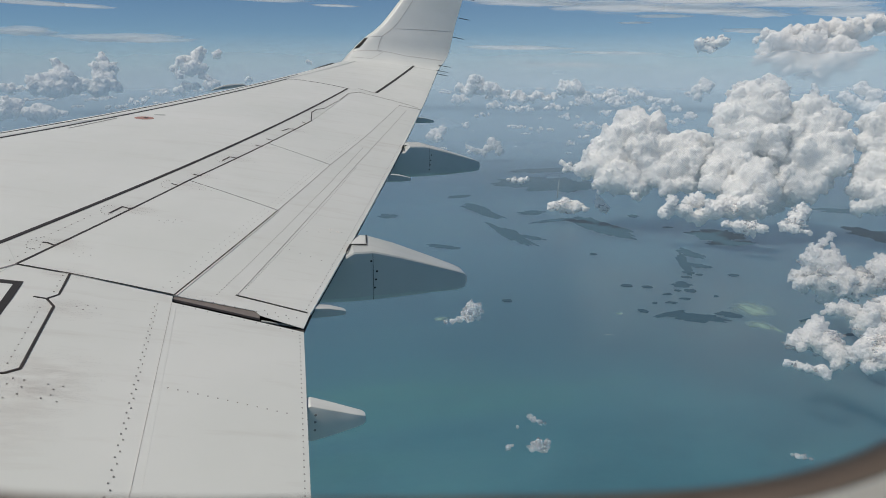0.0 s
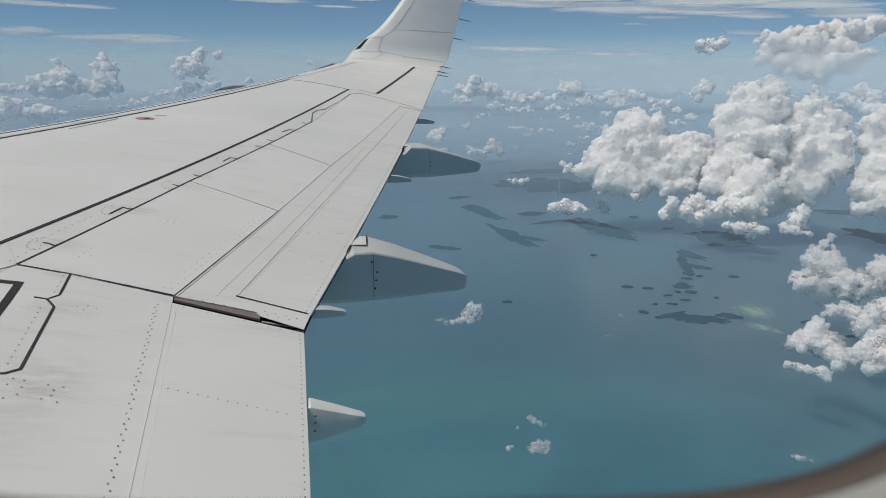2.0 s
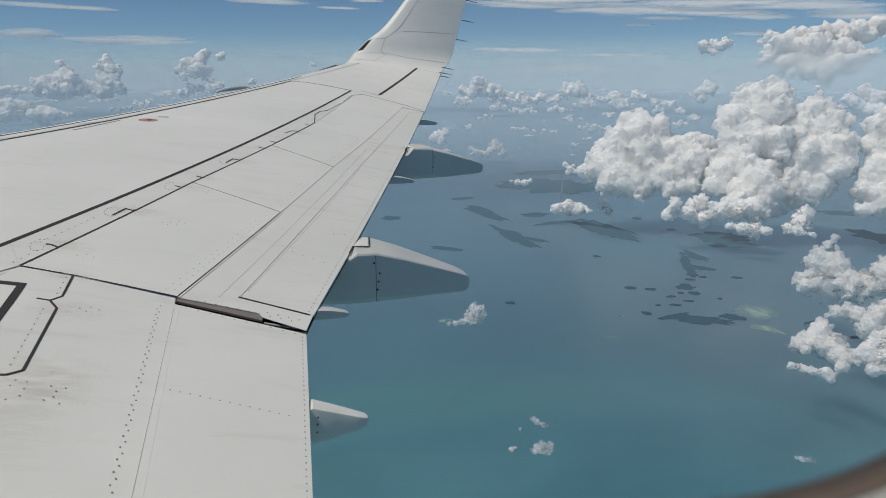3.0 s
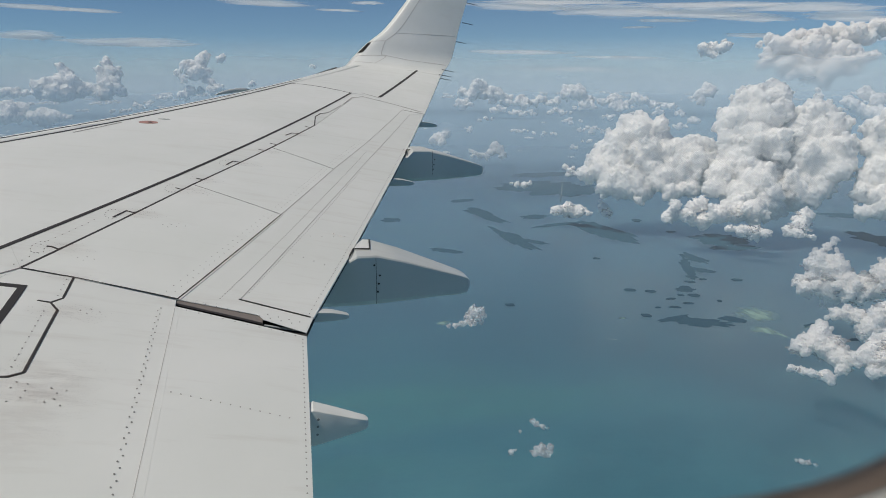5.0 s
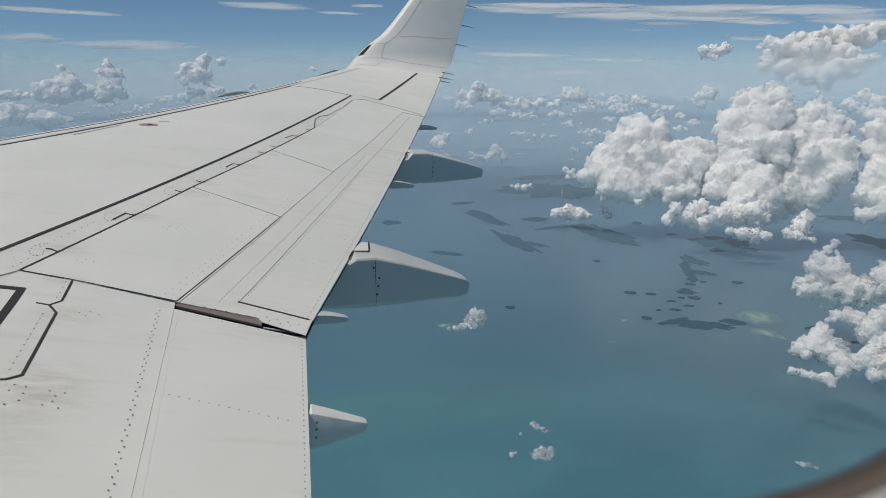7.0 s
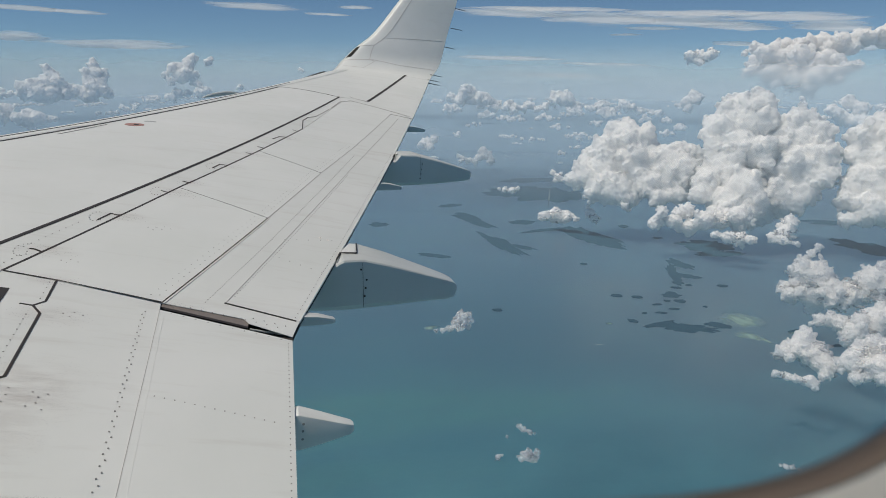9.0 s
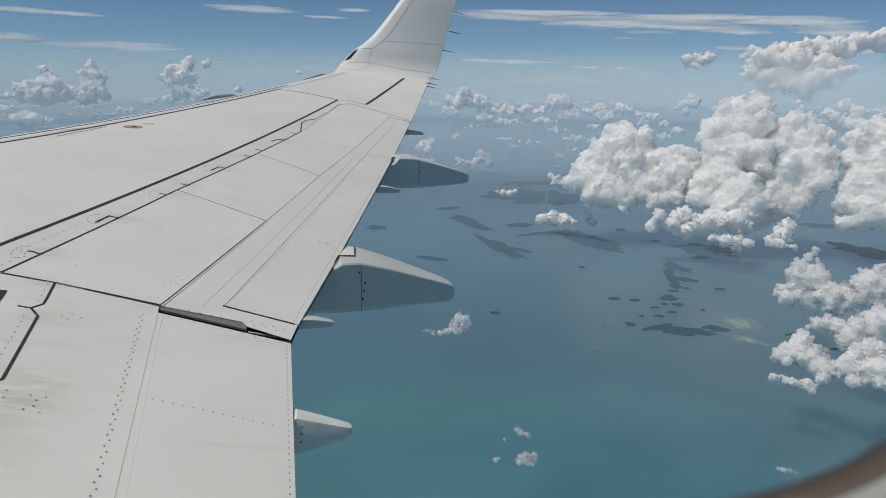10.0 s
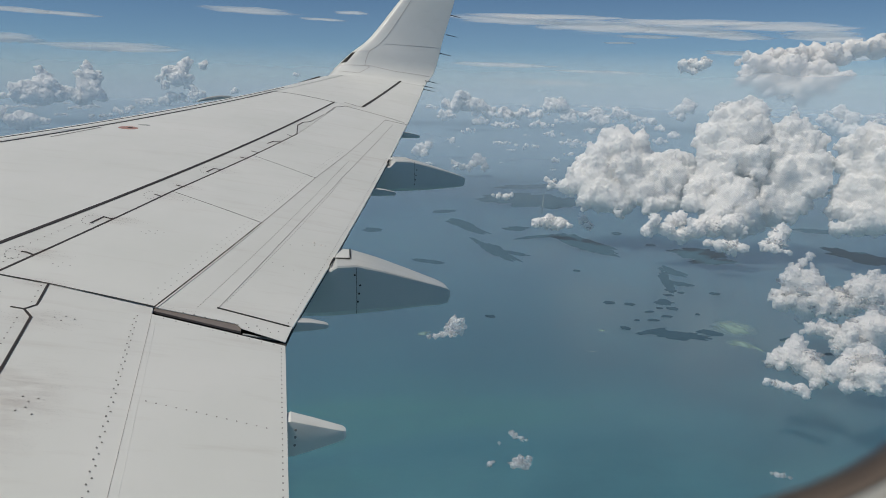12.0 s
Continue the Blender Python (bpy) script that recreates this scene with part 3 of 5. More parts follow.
    patchy = mix_node(n, l, "MULTIPLY", 1.0, mixed.outputs[2], mottle.outputs[0])
    l.new(patchy.outputs[2], b.inputs["Base Color"])
    b.inputs["IOR"].default_value = 1.6
    b.inputs["Subsurface Weight"].default_value, b.inputs["Subsurface Scale"].default_value = 1.0, 380.0
    b.inputs["Subsurface Radius"].default_value = (1, 1, 1)
    # blue sheen added so the sea pales at low angles as under haze
    b.inputs["Sheen Weight"].default_value, b.inputs["Sheen Roughness"].default_value = 0.6, 0.45
    b.inputs["Sheen Tint"].default_value = (0.65, 0.8, 1, 1)
    bumped(n, l, b, noise_node(n, l, 0.5, 6, 0.6).outputs[0], 0.06, 0.4)
    return m


bm = bmesh.new()
radii = [0.0, 60, 140, 260, 420, 700, 1100, 1800, 2800, 3800, 4850]
centre = bm.verts.new((0, 0, SEA))
prev = None
for r in radii[1:]:
    ring = [bm.verts.new((r * math.cos(k * math.pi / 48), r * math.sin(k * math.pi / 48), SEA)) for k in range(96)]
    for i in range(96):
        j = (i + 1) % 96
        if prev:
            bm.faces.new((prev[i], ring[i], ring[j], prev[j]))
        else:
            bm.faces.new((centre, ring[i], ring[j]))
    prev = ring
floor_ring = [bm.verts.new((v.co.x, v.co.y, SEA - 3000)) for v in prev]
for i in range(96):
    j = (i + 1) % 96
    bm.faces.new((prev[i], floor_ring[i], floor_ring[j], prev[j]))
bm.faces.new(floor_ring[::-1])
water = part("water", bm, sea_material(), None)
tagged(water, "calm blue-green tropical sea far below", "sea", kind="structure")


def forest_material():
    m, n, l, b = shader("haze_blue_forest", (0.05, 0.08, 0.07), 0.9)
    # aerial haze is painted into these blue forest tones
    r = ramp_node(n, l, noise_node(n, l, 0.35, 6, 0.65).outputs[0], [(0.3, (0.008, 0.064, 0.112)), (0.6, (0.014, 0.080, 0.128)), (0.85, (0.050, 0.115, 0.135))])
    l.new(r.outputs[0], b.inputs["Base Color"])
    b.inputs["Sheen Weight"].default_value, b.inputs["Sheen Roughness"].default_value = 0.02, 0.45
    b.inputs["Sheen Tint"].default_value = (0.65, 0.8, 1, 1)
    bumped(n, l, b, noise_node(n, l, 1.6, 4).outputs[0], 0.6, 0.4)
    return m


FOREST = forest_material()


def shoal_material():
    m, n, l, b = shader("shoal_water", (0.36, 0.54, 0.46), 0.5)
    t, sub, ln = n.new("ShaderNodeTexCoord"), n.new("ShaderNodeVectorMath"), n.new("ShaderNodeVectorMath")
    sub.operation, ln.operation = "MULTIPLY_ADD", "LENGTH"
    sub.inputs[1].default_value, sub.inputs[2].default_value = (2, 2, 0), (-1, -1, 0)
    l.new(t.outputs["Generated"], sub.inputs[0])
    l.new(sub.outputs[0], ln.inputs[0])
    fade = ramp_node(n, l, ln.outputs["Value"], [(0.35, (1, 1, 1)), (0.95, (0, 0, 0))])
    wisp = ramp_node(n, l, noise_node(n, l, 0.16, 6, 0.65, (0.5, 1.6, 1)).outputs[0], [(0.32, (0, 0, 0)), (0.60, (0.88, 0.88, 0.88))])
    f = mix_node(n, l, "MULTIPLY", 1.0, fade.outputs[0], wisp.outputs[0])
    l.new(f.outputs[2], b.inputs["Alpha"])
    return m


SHOAL = shoal_material()


def land(x, y, long, wide, turn, seed, rough, height):
    """One lobe of land with a ragged shoreline."""
    bm = bmesh.new()
    n = 120
    spin = pose(x, y, SEA, 0, 0, turn)
    shore, top = [], []
    for k in range(n):
        a = 2 * math.pi * k / n
        p = Vector((math.cos(a) * 1.4, math.sin(a) * 1.4, seed * 7.3))
        r = 1 + rough * (noise.noise(p * 1.0) * 0.9 + noise.noise(p * 2.3) * 0.7 + noise.noise(p * 5.1) * 0.4 + noise.noise(p * 11) * 0.2 + noise.noise(p * 23) * 0.1)
        r = max(r, 0.3)
        shore.append(bm.verts.new(spin @ Vector((math.cos(a) * r * long / 2, math.sin(a) * r * wide / 2, 0.04))))
        top.append(bm.verts.new(spin @ Vector((math.cos(a) * r * 0.97 * long / 2, math.sin(a) * r * 0.95 * wide / 2, 0.04 + height))))
    for i in range(n):
        j = (i + 1) % n
        bm.faces.new((shore[i], shore[j], top[j], top[i]))
    c = bm.verts.new(spin @ Vector((0, 0, 0.04 + height * 1.3)))
    for i in range(n):
        bm.faces.new((top[i], top[(i + 1) % n], c))
    return bm


def island(lobes, seed, rough=0.35, height=0.12, material=None, name="island", label="low wooded island, its colour blued by painted haze"):
    """A low land mass: its largest lobe, with headlands grown together with it."""
    lobes = sorted(lobes, key=lambda q: -q[2] * q[3])
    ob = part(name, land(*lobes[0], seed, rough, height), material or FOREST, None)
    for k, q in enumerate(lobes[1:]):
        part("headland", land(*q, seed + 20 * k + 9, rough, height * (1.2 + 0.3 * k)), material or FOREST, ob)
    return tagged(ob, label, "island" if name == "island" else "shoal", "islands" if name == "island" else "")


for k, lobes in enumerate((
    ((488.7, -139.7, 60.9, 15.9, -169.1),),
    ((408.5, -135.8, 57.5, 10.1, -175.0), (397.7, -145.8, 17.7, 8.0, -140.7),),
    ((444.0, -180.4, 42.4, 7.8, -74.9), (421.2, -201.6, 68.1, 22.0, -172.4), (403.6, -205.5, 47.0, 11.6, -172.6),),
    ((615.9, -228.6, 72.3, 60.4, -70.1), (586.2, -246.7, 79.3, 46.3, -54.9), (693.7, -275.0, 108.6, 28.7, -85.2),),
    ((474.3, -174.6, 23.4, 15.0, -80.0),),
    ((386.6, -87.1, 21.2, 7.4, -129.9),),
    ((339.7, -221.7, 22.1, 10.1, 179.2), (321.9, -206.9, 38.8, 6.5, 155.6), (315.4, -212.2, 12.8, 7.6, -147.5),),
    ((286.7, -184.1, 9.8, 8.8, -96.7),),
    ((249.5, -155.2, 16.6, 4.2, -76.1), (243.5, -164.7, 27.2, 10.9, -115.5), (243.3, -180.4, 10.7, 6.1, -134.3),),
    ((377.4, -264.7, 29.3, 33.5, -135.1), (356.8, -259.9, 29.4, 12.2, -96.6),),
    ((364.6, -363.3, 35.7, 15.9, 174.9), (347.9, -365.2, 34.6, 30.7, -176.0),),
    ((553.5, -137.9, 22.2, 12.1, -61.0),),
    ((484.9, -67.1, 14.9, 12.4, -139.3),),
    ((230.6, -209.4, 10.6, 2.3, -78.6),),
    ((212.3, -213.4, 8.3, 2.4, -89.2),),
    ((424.4, -418.9, 67.1, 21.1, -111.7),),
)):
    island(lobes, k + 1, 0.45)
for k, lobe in enumerate((
    (291.2, -156.8, 6.4, 3.8, -119.0),
    (287.0, -165.5, 4.5, 3.8, -114.0),
    (255.8, -146.5, 4.5, 3.8, -121.3),
    (281.9, -92.9, 4.4, 3.2, -112.8),
    (350.8, -166.7, 4.3, 3.6, -139.6),
    (266.8, -173.6, 4.5, 2.5, -112.8),
    (263.1, -164.5, 4.9, 2.4, -111.5),
    (274.6, -169.1, 4.4, 1.9, -91.0),
    (297.4, -193.2, 4.6, 3.1, -114.7),
    (300.1, -202.0, 3.8, 3.0, -102.3),
    (295.5, -218.4, 5.0, 3.5, -102.3),
    (266.7, -189.5, 2.0, 2.2, -127.4),
    (264.3, -156.9, 2.6, 1.6, -102.3),
    (278.6, -176.7, 2.7, 2.6, -102.3),
    (445.8, -241.2, 7.1, 8.5, -118.9),
    (405.3, -245.4, 5.8, 4.3, -102.3),
    (276.8, -183.0, 5.2, 4.5, -112.1),
    (305.0, -199.0, 5.5, 4.4, -124.4),
)):
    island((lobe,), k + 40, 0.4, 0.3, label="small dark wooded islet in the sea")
for k, lobe in enumerate(((247.0, -194.3, 19.6, 24.6, -146.1), (229.0, -185.4, 15.2, 8.6, -127.6), (254.7, -134.5, 4.1, 3.5, -80.3), (265.8, -58.8, 8.1, 4.3, -63.4), (229.0, -207.0, 13.5, 1.8, -71.1), (223.6, -188.2, 10.2, 2.1, -172.1))):
    island((lobe,), k + 80, 0.5, 0.02, SHOAL, "shoal", "pale green sandy shoal under clear water")


def cloud_material(name, color, reach, thin=None):
    """Bright droplets that scatter the light on through the cloud."""
    m, n, l, b = shader(name, color, 1.0)
    tone = ramp_node(n, l, noise_node(n, l, 0.06, 6, 0.6).outputs[0], [(0.3, tuple(c * 0.95 for c in color)), (0.7, color)])
    l.new(tone.outputs[0], b.inputs["Base Color"])
    b.inputs["Subsurface Weight"].default_value = 0.92
    b.inputs["Subsurface Radius"].default_value = (1.0, 1.0, 1.0)
    b.inputs["Subsurface Scale"].default_value = reach
    b.inputs["Specular IOR Level"].default_value = 0.0
    if thin:
        w = ramp_node(n, l, noise_node(n, l, thin[0], 3, 0.55).outputs[0], [(0.34, (thin[1],) * 3), (0.66, (thin[2],) * 3)])
        l.new(w.outputs[0], b.inputs["Alpha"])
    else:
        bumped(n, l, b, noise_node(n, l, 0.5, 5, 0.6).outputs[0], 0.15, 0.8)
    return m


CLOUD = cloud_material("cumulus_white", (0.92, 0.898, 0.872), 20.0)
HAZY = cloud_material("distant_cumulus", (0.95, 0.925, 0.90), 16.0)
CREST = cloud_material("crested_cumulus", (0.99, 0.98, 0.96), 18.0)
ANVIL = cloud_material("ice_anvil", (0.84, 0.80, 0.77), 60.0)
LOW = cloud_material("low_cumulus", (0.905, 0.88, 0.86), 8.0)
WISPY = cloud_material("thin_cumulus", (0.92, 0.92, 0.92), 3.0, (0.35, 0.05, 0.75))
FRINGE = cloud_material("cloud_veil", (0.96, 0.95, 0.94), 12.0, (0.16, 0.15, 0.6))

BALL = bmesh.new()
bmesh.ops.create_icosphere(BALL, subdivisions=2, radius=1)
BALL_V = np.array([v.co[:] for v in BALL.verts])
BALL_F = np.array([[v.index for v in f.verts] for f in BALL.faces])
BALL.free()
BEAD = bmesh.new()
bmesh.ops.create_icosphere(BEAD, subdivisions=1, radius=1)
BEAD_V = np.array([v.co[:] for v in BEAD.verts])
BEAD_F = np.array([[v.index for v in f.verts] for f in BEAD.faces])
BEAD.free()
PUFFS = []
for nm, basis, size, depth in (("billow", "VORONOI_F1", 1.0, 0), ("ragged", "ORIGINAL_PERLIN", 1.0, 4)):
    tx = bpy.data.textures.new(nm, "CLOUDS")
    tx.noise_basis, tx.noise_scale, tx.noise_depth = basis, size, depth
    PUFFS.append(tx)


def split_pieces(me):
    """The mesh's separate bodies, each as a mesh; specks are dropped."""
    nv = len(me.vertices)
    edges = np.empty(len(me.edges) * 2, int)
    me.edges.foreach_get("vertices", edges)
    edges = edges.reshape(-1, 2)
    mark = np.arange(nv)
    while True:
        low = np.minimum(mark[edges[:, 0]], mark[edges[:, 1]])
        new_mark = mark.copy()
        np.minimum.at(new_mark, edges[:, 0], low)
        np.minimum.at(new_mark, edges[:, 1], low)
        new_mark = new_mark[new_mark]
        if (new_mark == mark).all():
            break
        mark = new_mark
    ids, count = np.unique(mark, return_counts=True)
    keep = [i for c, i in sorted(zip(count, ids), reverse=True) if c > max(60, nv * 0.04)] or [ids[count.argmax()]]
    if len(keep) == 1 and len(ids) == 1:
        return [me]
    co = np.empty(nv * 3)
    me.vertices.foreach_get("co", co)
    co = co.reshape(-1, 3)
    quads = [tuple(p.vertices) for p in me.polygons]
    first = np.array([q[0] for q in quads])
    out = []
    for i in keep:
        at = np.cumsum(mark == i) - 1
        part_me = bpy.data.meshes.new("piece")
        part_me.from_pydata(co[mark == i].tolist(), [], [[int(at[v]) for v in quads[k]] for k in np.nonzero(mark[first] == i)[0]])
        part_me.materials.append(me.materials[0])
        out.append(part_me)
    return out


def heap_mesh(balls, base, grain, seed, size, ragged, billow, swell):
    """Merges balls to one billowing body over a flat base; swell sets how far its skin stands off them."""
    verts, faces, count = [], [], 0
    for p, r in balls:
        shape, tris = (BALL_V, BALL_F) if r > grain * 8 else (BEAD_V, BEAD_F)
        q = shape * (r * (1 + swell)) + np.array(p[:])
        low = base + 2.5 * grain * noise.noise(Vector((p.x, p.y, seed * 9.0)) / (12 * grain))
        q[:, 2] = np.where(q[:, 2] < low, low + (q[:, 2] - low) * 0.4, q[:, 2])
        faces.append(tris + count)
        verts.append(q)
        count += len(shape)
    me = bpy.data.meshes.new("heap")
    me.from_pydata(np.concatenate(verts).tolist(), [], np.concatenate(faces).tolist())
    ob = new("heap", me)
    rm = ob.modifiers.new("merge", "REMESH")
    rm.mode, rm.voxel_size = "VOXEL", grain
    steps = ((1, size * 0.9, 0.30 + 0.12 * ragged), (0, size * 0.6, -0.20), (0, size * 0.30, -0.10), (0, max(size * 0.15, grain * 3.5), -0.035), (1, max(size * 0.22, grain * 4), 0.09 * ragged), (1, max(size * 0.08, grain * 2.2), 0.045 * ragged))
    for which, scale, amount in steps:
        dm = ob.modifiers.new("billow", "DISPLACE")
        tx = PUFFS[which].copy()
        tx.noise_scale = scale
        dm.texture, dm.strength, dm.mid_level, dm.texture_coords = tx, amount * size * (1.6 * billow if which == 0 else 1), 0.45, "LOCAL"
    rm = ob.modifiers.new("clean", "REMESH")
    rm.mode, rm.voxel_size = "VOXEL", grain * 0.95
    made = bpy.data.meshes.new_from_object(ob.evaluated_get(bpy.context.evaluated_depsgraph_get()))
    bpy.data.objects.remove(ob)
    made.materials.clear()
    return made


def cloud(x, y, base, towers, grain, seed, material, spread, label, ragged=1.0, billow=1.0, veil=0.0):
    """A heap of rounded domes (across, top, radius) that leans back as it rises, with smaller ones budding from them; veil adds a thin outer fringe."""
    rng = random.Random(seed)
    out = Vector((x, y, 0)).normalized()
    across = Vector((out.y, -out.x, 0))
    balls, domes = [], []
    span = max(t[0] for t in towers) - min(t[0] for t in towers)
    lowest, foot = min(t[1] for t in towers), Vector((x, y, 0))
    for u, top, full in towers:
        v = rng.uniform(-spread, spread) * max(full, span * 0.3) + 0.6 * (top - lowest)
        stretch = 1 + v / Vector((x, y)).length
        r = full * (1.02 if veil else 0.84) * stretch
        p = (foot + across * (u + rng.uniform(-0.1, 0.1) * r) + Vector((0, 0, top - full))) * stretch - foot
        balls.append((p, r))
        domes.append((p, r))
        for _ in range(14):
            d = Vector((rng.gauss(0, 1), rng.gauss(0, 1), rng.gauss(0.2, 0.8))).normalized()
            c, cr = p + d * r * rng.uniform(0.75, 1.0), r * rng.uniform(0.20, 0.46)
            balls.append((c, cr))
            for _ in range(7):
                e = (d + Vector((rng.gauss(0, 0.8), rng.gauss(0, 0.8), rng.gauss(0.1, 0.8)))).normalized()
                f, fr = c + e * cr * rng.uniform(0.8, 1.0), cr * rng.uniform(0.25, 0.5)
                balls.append((f, fr))
                if fr > grain * 3:
                    for _ in range(3):
                        g = (e + Vector((rng.gauss(0, 0.8), rng.gauss(0, 0.8), rng.gauss(0.1, 0.8)))).normalized()
                        balls.append((f + g * fr * 0.9, fr * rng.uniform(0.3, 0.5)))
    for (p, r), (q, o) in zip(domes, domes[1:]):
        if (p - q).length < 1.7 * (r + o):
            balls += [(p.lerp(q, k / 4) + Vector((rng.gauss(0, 0.2), rng.gauss(0, 0.2), rng.gauss(0, 0.2))) * min(r, o), 0.75 * min(r, o)) for k in (1, 2, 3)]
    size = 0.85 * sorted(t[2] for t in towers)[len(towers) // 2]
    made = heap_mesh(balls, base, grain, seed, size, ragged, billow, 0.0)
    made.materials.append(material)
    bits = []
    for piece in split_pieces(made):
        piece.name = "cumulus_cloud"
        piece.shade_smooth()
        bit = new("cumulus_cloud", piece)
        bit.location = (x, y, 0)
        bits.append(tagged(bit, label, "cloud", "cumulus clouds"))
    middles = [np.mean([v.co for v in bit.data.vertices], axis=0) for bit in bits]
    if veil:
        wisps = []
        for p, r in domes:
            for _ in range(34):
                d = Vector((rng.gauss(0, 1), rng.gauss(0, 1), rng.gauss(-0.1, 0.8))).normalized()
                c, cr = p + d * r * rng.uniform(0.95, 1.15 + veil), r * rng.uniform(0.10, 0.24)
                wisps += [(c + across * cr * k, cr * (1 - 0.3 * abs(k))) for k in (-1.2, 0, 1.2)]
        fringe = heap_mesh(wisps, base, grain, seed + 500, size, ragged, 0.4, 0.0)
        fringe.materials.append(FRINGE)
        for piece in split_pieces(fringe):
            piece.name = "fringe"
            piece.shade_smooth()
            mid = np.mean([v.co for v in piece.vertices], axis=0)
            edge = new("fringe", piece)
            edge.parent = bits[int(np.argmin([np.sum((mid - m) ** 2) for m in middles]))]
            tagged(edge, "thin ragged veil of cloud")
    return bits[0]


cloud(398, -220, -96, [(-6.5, -19.4, 13.6), (-18.3, -28.1, 10.6), (5.6, -23.2, 11.3), (-2, -30.5, 16.7), (-19.2, -38.7, 14.4), (-31.5, -47.8, 9.5), (-38.6, -54.4, 6.1), (11.7, -33.9, 12.9), (-11.3, -53.1, 12.6), (-2.2, -61.7, 9.1), (-22.1, -54.4, 10.7), (23.5, -34.9, 12.5), (32.2, -42.3, 9.1), (19.4, -48.3, 10.6), (7.6, -49.8, 11.4), (-3.6, -72.2, 4.2), (36.3, -34.6, 6.8), (26.2, -32.5, 6.8), (36.4, -52, 9.2), (28.5, -60.7, 6.9), (16.8, -63.1, 6.9), (-17.2, -24.1, 4.5), (-27.6, -37.2, 6.1), (-30.2, -42.7, 5.3)], 0.51, 1, CLOUD, 0.25, "towering white cumulus cloud with grey flanks over the sea", ragged=0.75)
cloud(359, -265, -96, [(9.8, 0.1, 7), (0.7, -0.9, 10), (13.8, -2.5, 6.3), (-7.9, -7.3, 8.9), (-12.4, -14.1, 10.4), (3.3, -7.7, 14.1), (-13.9, -27.1, 7.4), (-0, -20, 14.1), (13, -11.7, 8.9), (-4.9, -33.5, 14.1), (-14.1, -46.2, 10.4), (-18.4, -58.1, 7.5), (5.6, -43.9, 15.7), (-2.8, -56.3, 12.3), (12.7, -55.9, 12.7), (7.5, -69.4, 8.3), (-8.3, -69.5, 8.3), (14, -25.8, 12.6)], 0.5, 2, CLOUD, 0.25, "towering white cumulus cloud with grey flanks over the sea", ragged=0.75)
cloud(348, -301, -96, [(-4, -9.6, 8), (-11, -14.5, 6.5), (2.4, -12, 6.5), (-13.6, -22, 10.7), (-2.3, -18.5, 13.8), (7.2, -17.8, 9.2), (-3.6, -30.4, 16.9), (11, -30, 11.5), (14.6, -29.9, 6.5), (3.9, -48.7, 11.5), (-8, -48, 13.1), (11.6, -41.4, 10), (1.8, -59.7, 8.1), (-16.5, -36.2, 16.9), (-10.3, -55.8, 12.3), (-16.6, -19.9, 4.6)], 0.51, 3, CLOUD, 0.25, "towering white cumulus cloud with grey flanks over the sea", ragged=0.75)
cloud(321, -329, -96, [(-6.5, -18.5, 10.7), (-12.3, -20.6, 5.7), (0.5, -12.9, 14.5), (-5.1, -38.7, 11.1), (-9.7, -47.4, 9.2), (-12.6, -56.3, 6.2), (1.6, -40.3, 15.3), (-10.7, -69.8, 5), (-3.9, -66.6, 6.6), (5.6, -58.9, 10), (4.2, -24.4, 15.3), (-12.1, -31.2, 6.9), (11.1, -15.9, 17.2), (17.1, -38.4, 19.2), (-14.1, -60.8, 5), (-6.3, -58.5, 6.9), (0.3, -57.8, 7.7)], 0.51, 4, CLOUD, 0.25, "towering white cumulus cloud with grey flanks over the sea", ragged=0.75)
cloud(347, -228, -96, [(-0.4, -66, 4.2), (-14.1, -68.9, 3.1), (-18.3, -75.6, 3.5), (-8.1, -72.8, 4.2), (2, -75.7, 4.6), (9.2, -69.9, 5.6), (18.1, -68.6, 5.6), (-23.7, -78.7, 1.8), (1, -82.6, 2.8), (26.6, -65.4, 5.6), (-4.8, -68.6, 3.1)], 0.26, 5, LOW, 0.5, "low ragged white cumulus cloud above the sea", ragged=0.7, veil=0.3)
cloud(326, -240, -96, [(7.1, -78.4, 3.8), (0.5, -79, 3.1), (-6, -79, 2.1), (12.7, -79.5, 2.7), (3.3, -78.5, 2.7)], 0.25, 6, LOW, 0.5, "low ragged white cumulus cloud above the sea", ragged=0.7, veil=0.3)
cloud(308, -259, -96, [(3.7, -70.4, 4.4), (5.1, -66.6, 4.1), (-2.6, -76.1, 2.7), (2.4, -77.4, 2.7), (9.7, -79.5, 1.7), (0.6, -73.3, 2.7)], 0.25, 7, LOW, 0.5, "low ragged white cumulus cloud above the sea", ragged=0.7, veil=0.3)
cloud(212, -200, -97, [(-5.5, -64.5, 5), (-0.6, -65.6, 4.7), (-7.7, -71.2, 4.2), (-1.7, -70.7, 6.5), (-12.1, -74.1, 2.2), (-14.3, -76.8, 1.3), (-10.1, -76.5, 3), (3.8, -70.6, 5.7), (9.2, -71.5, 4), (11.6, -72.9, 4), (7.8, -75.1, 3.5), (14.7, -69.6, 3.5), (17.8, -64.1, 6), (22.9, -64.3, 7.5), (-4.5, -60.2, 1.7), (-2.7, -57.8, 1.5), (-7.8, -56.7, 1), (-1.2, -61.7, 1), (-6.8, -63.3, 3)], 0.18, 8, LOW, 0.4, "low ragged white cumulus cloud above the sea", ragged=0.7, veil=0.3)
cloud(178, -172, -97, [(-1.7, -72.5, 2.1), (1.4, -71.7, 2.4), (4.6, -71.8, 2.6), (-3.9, -75.4, 0.9), (9, -73.1, 4.1), (12.3, -71.3, 4.7), (6.9, -77.6, 2.4), (15.8, -66.5, 6), (9.1, -70.4, 2.6)], 0.15, 9, LOW, 0.4, "low ragged white cumulus cloud above the sea", ragged=0.7, veil=0.3)
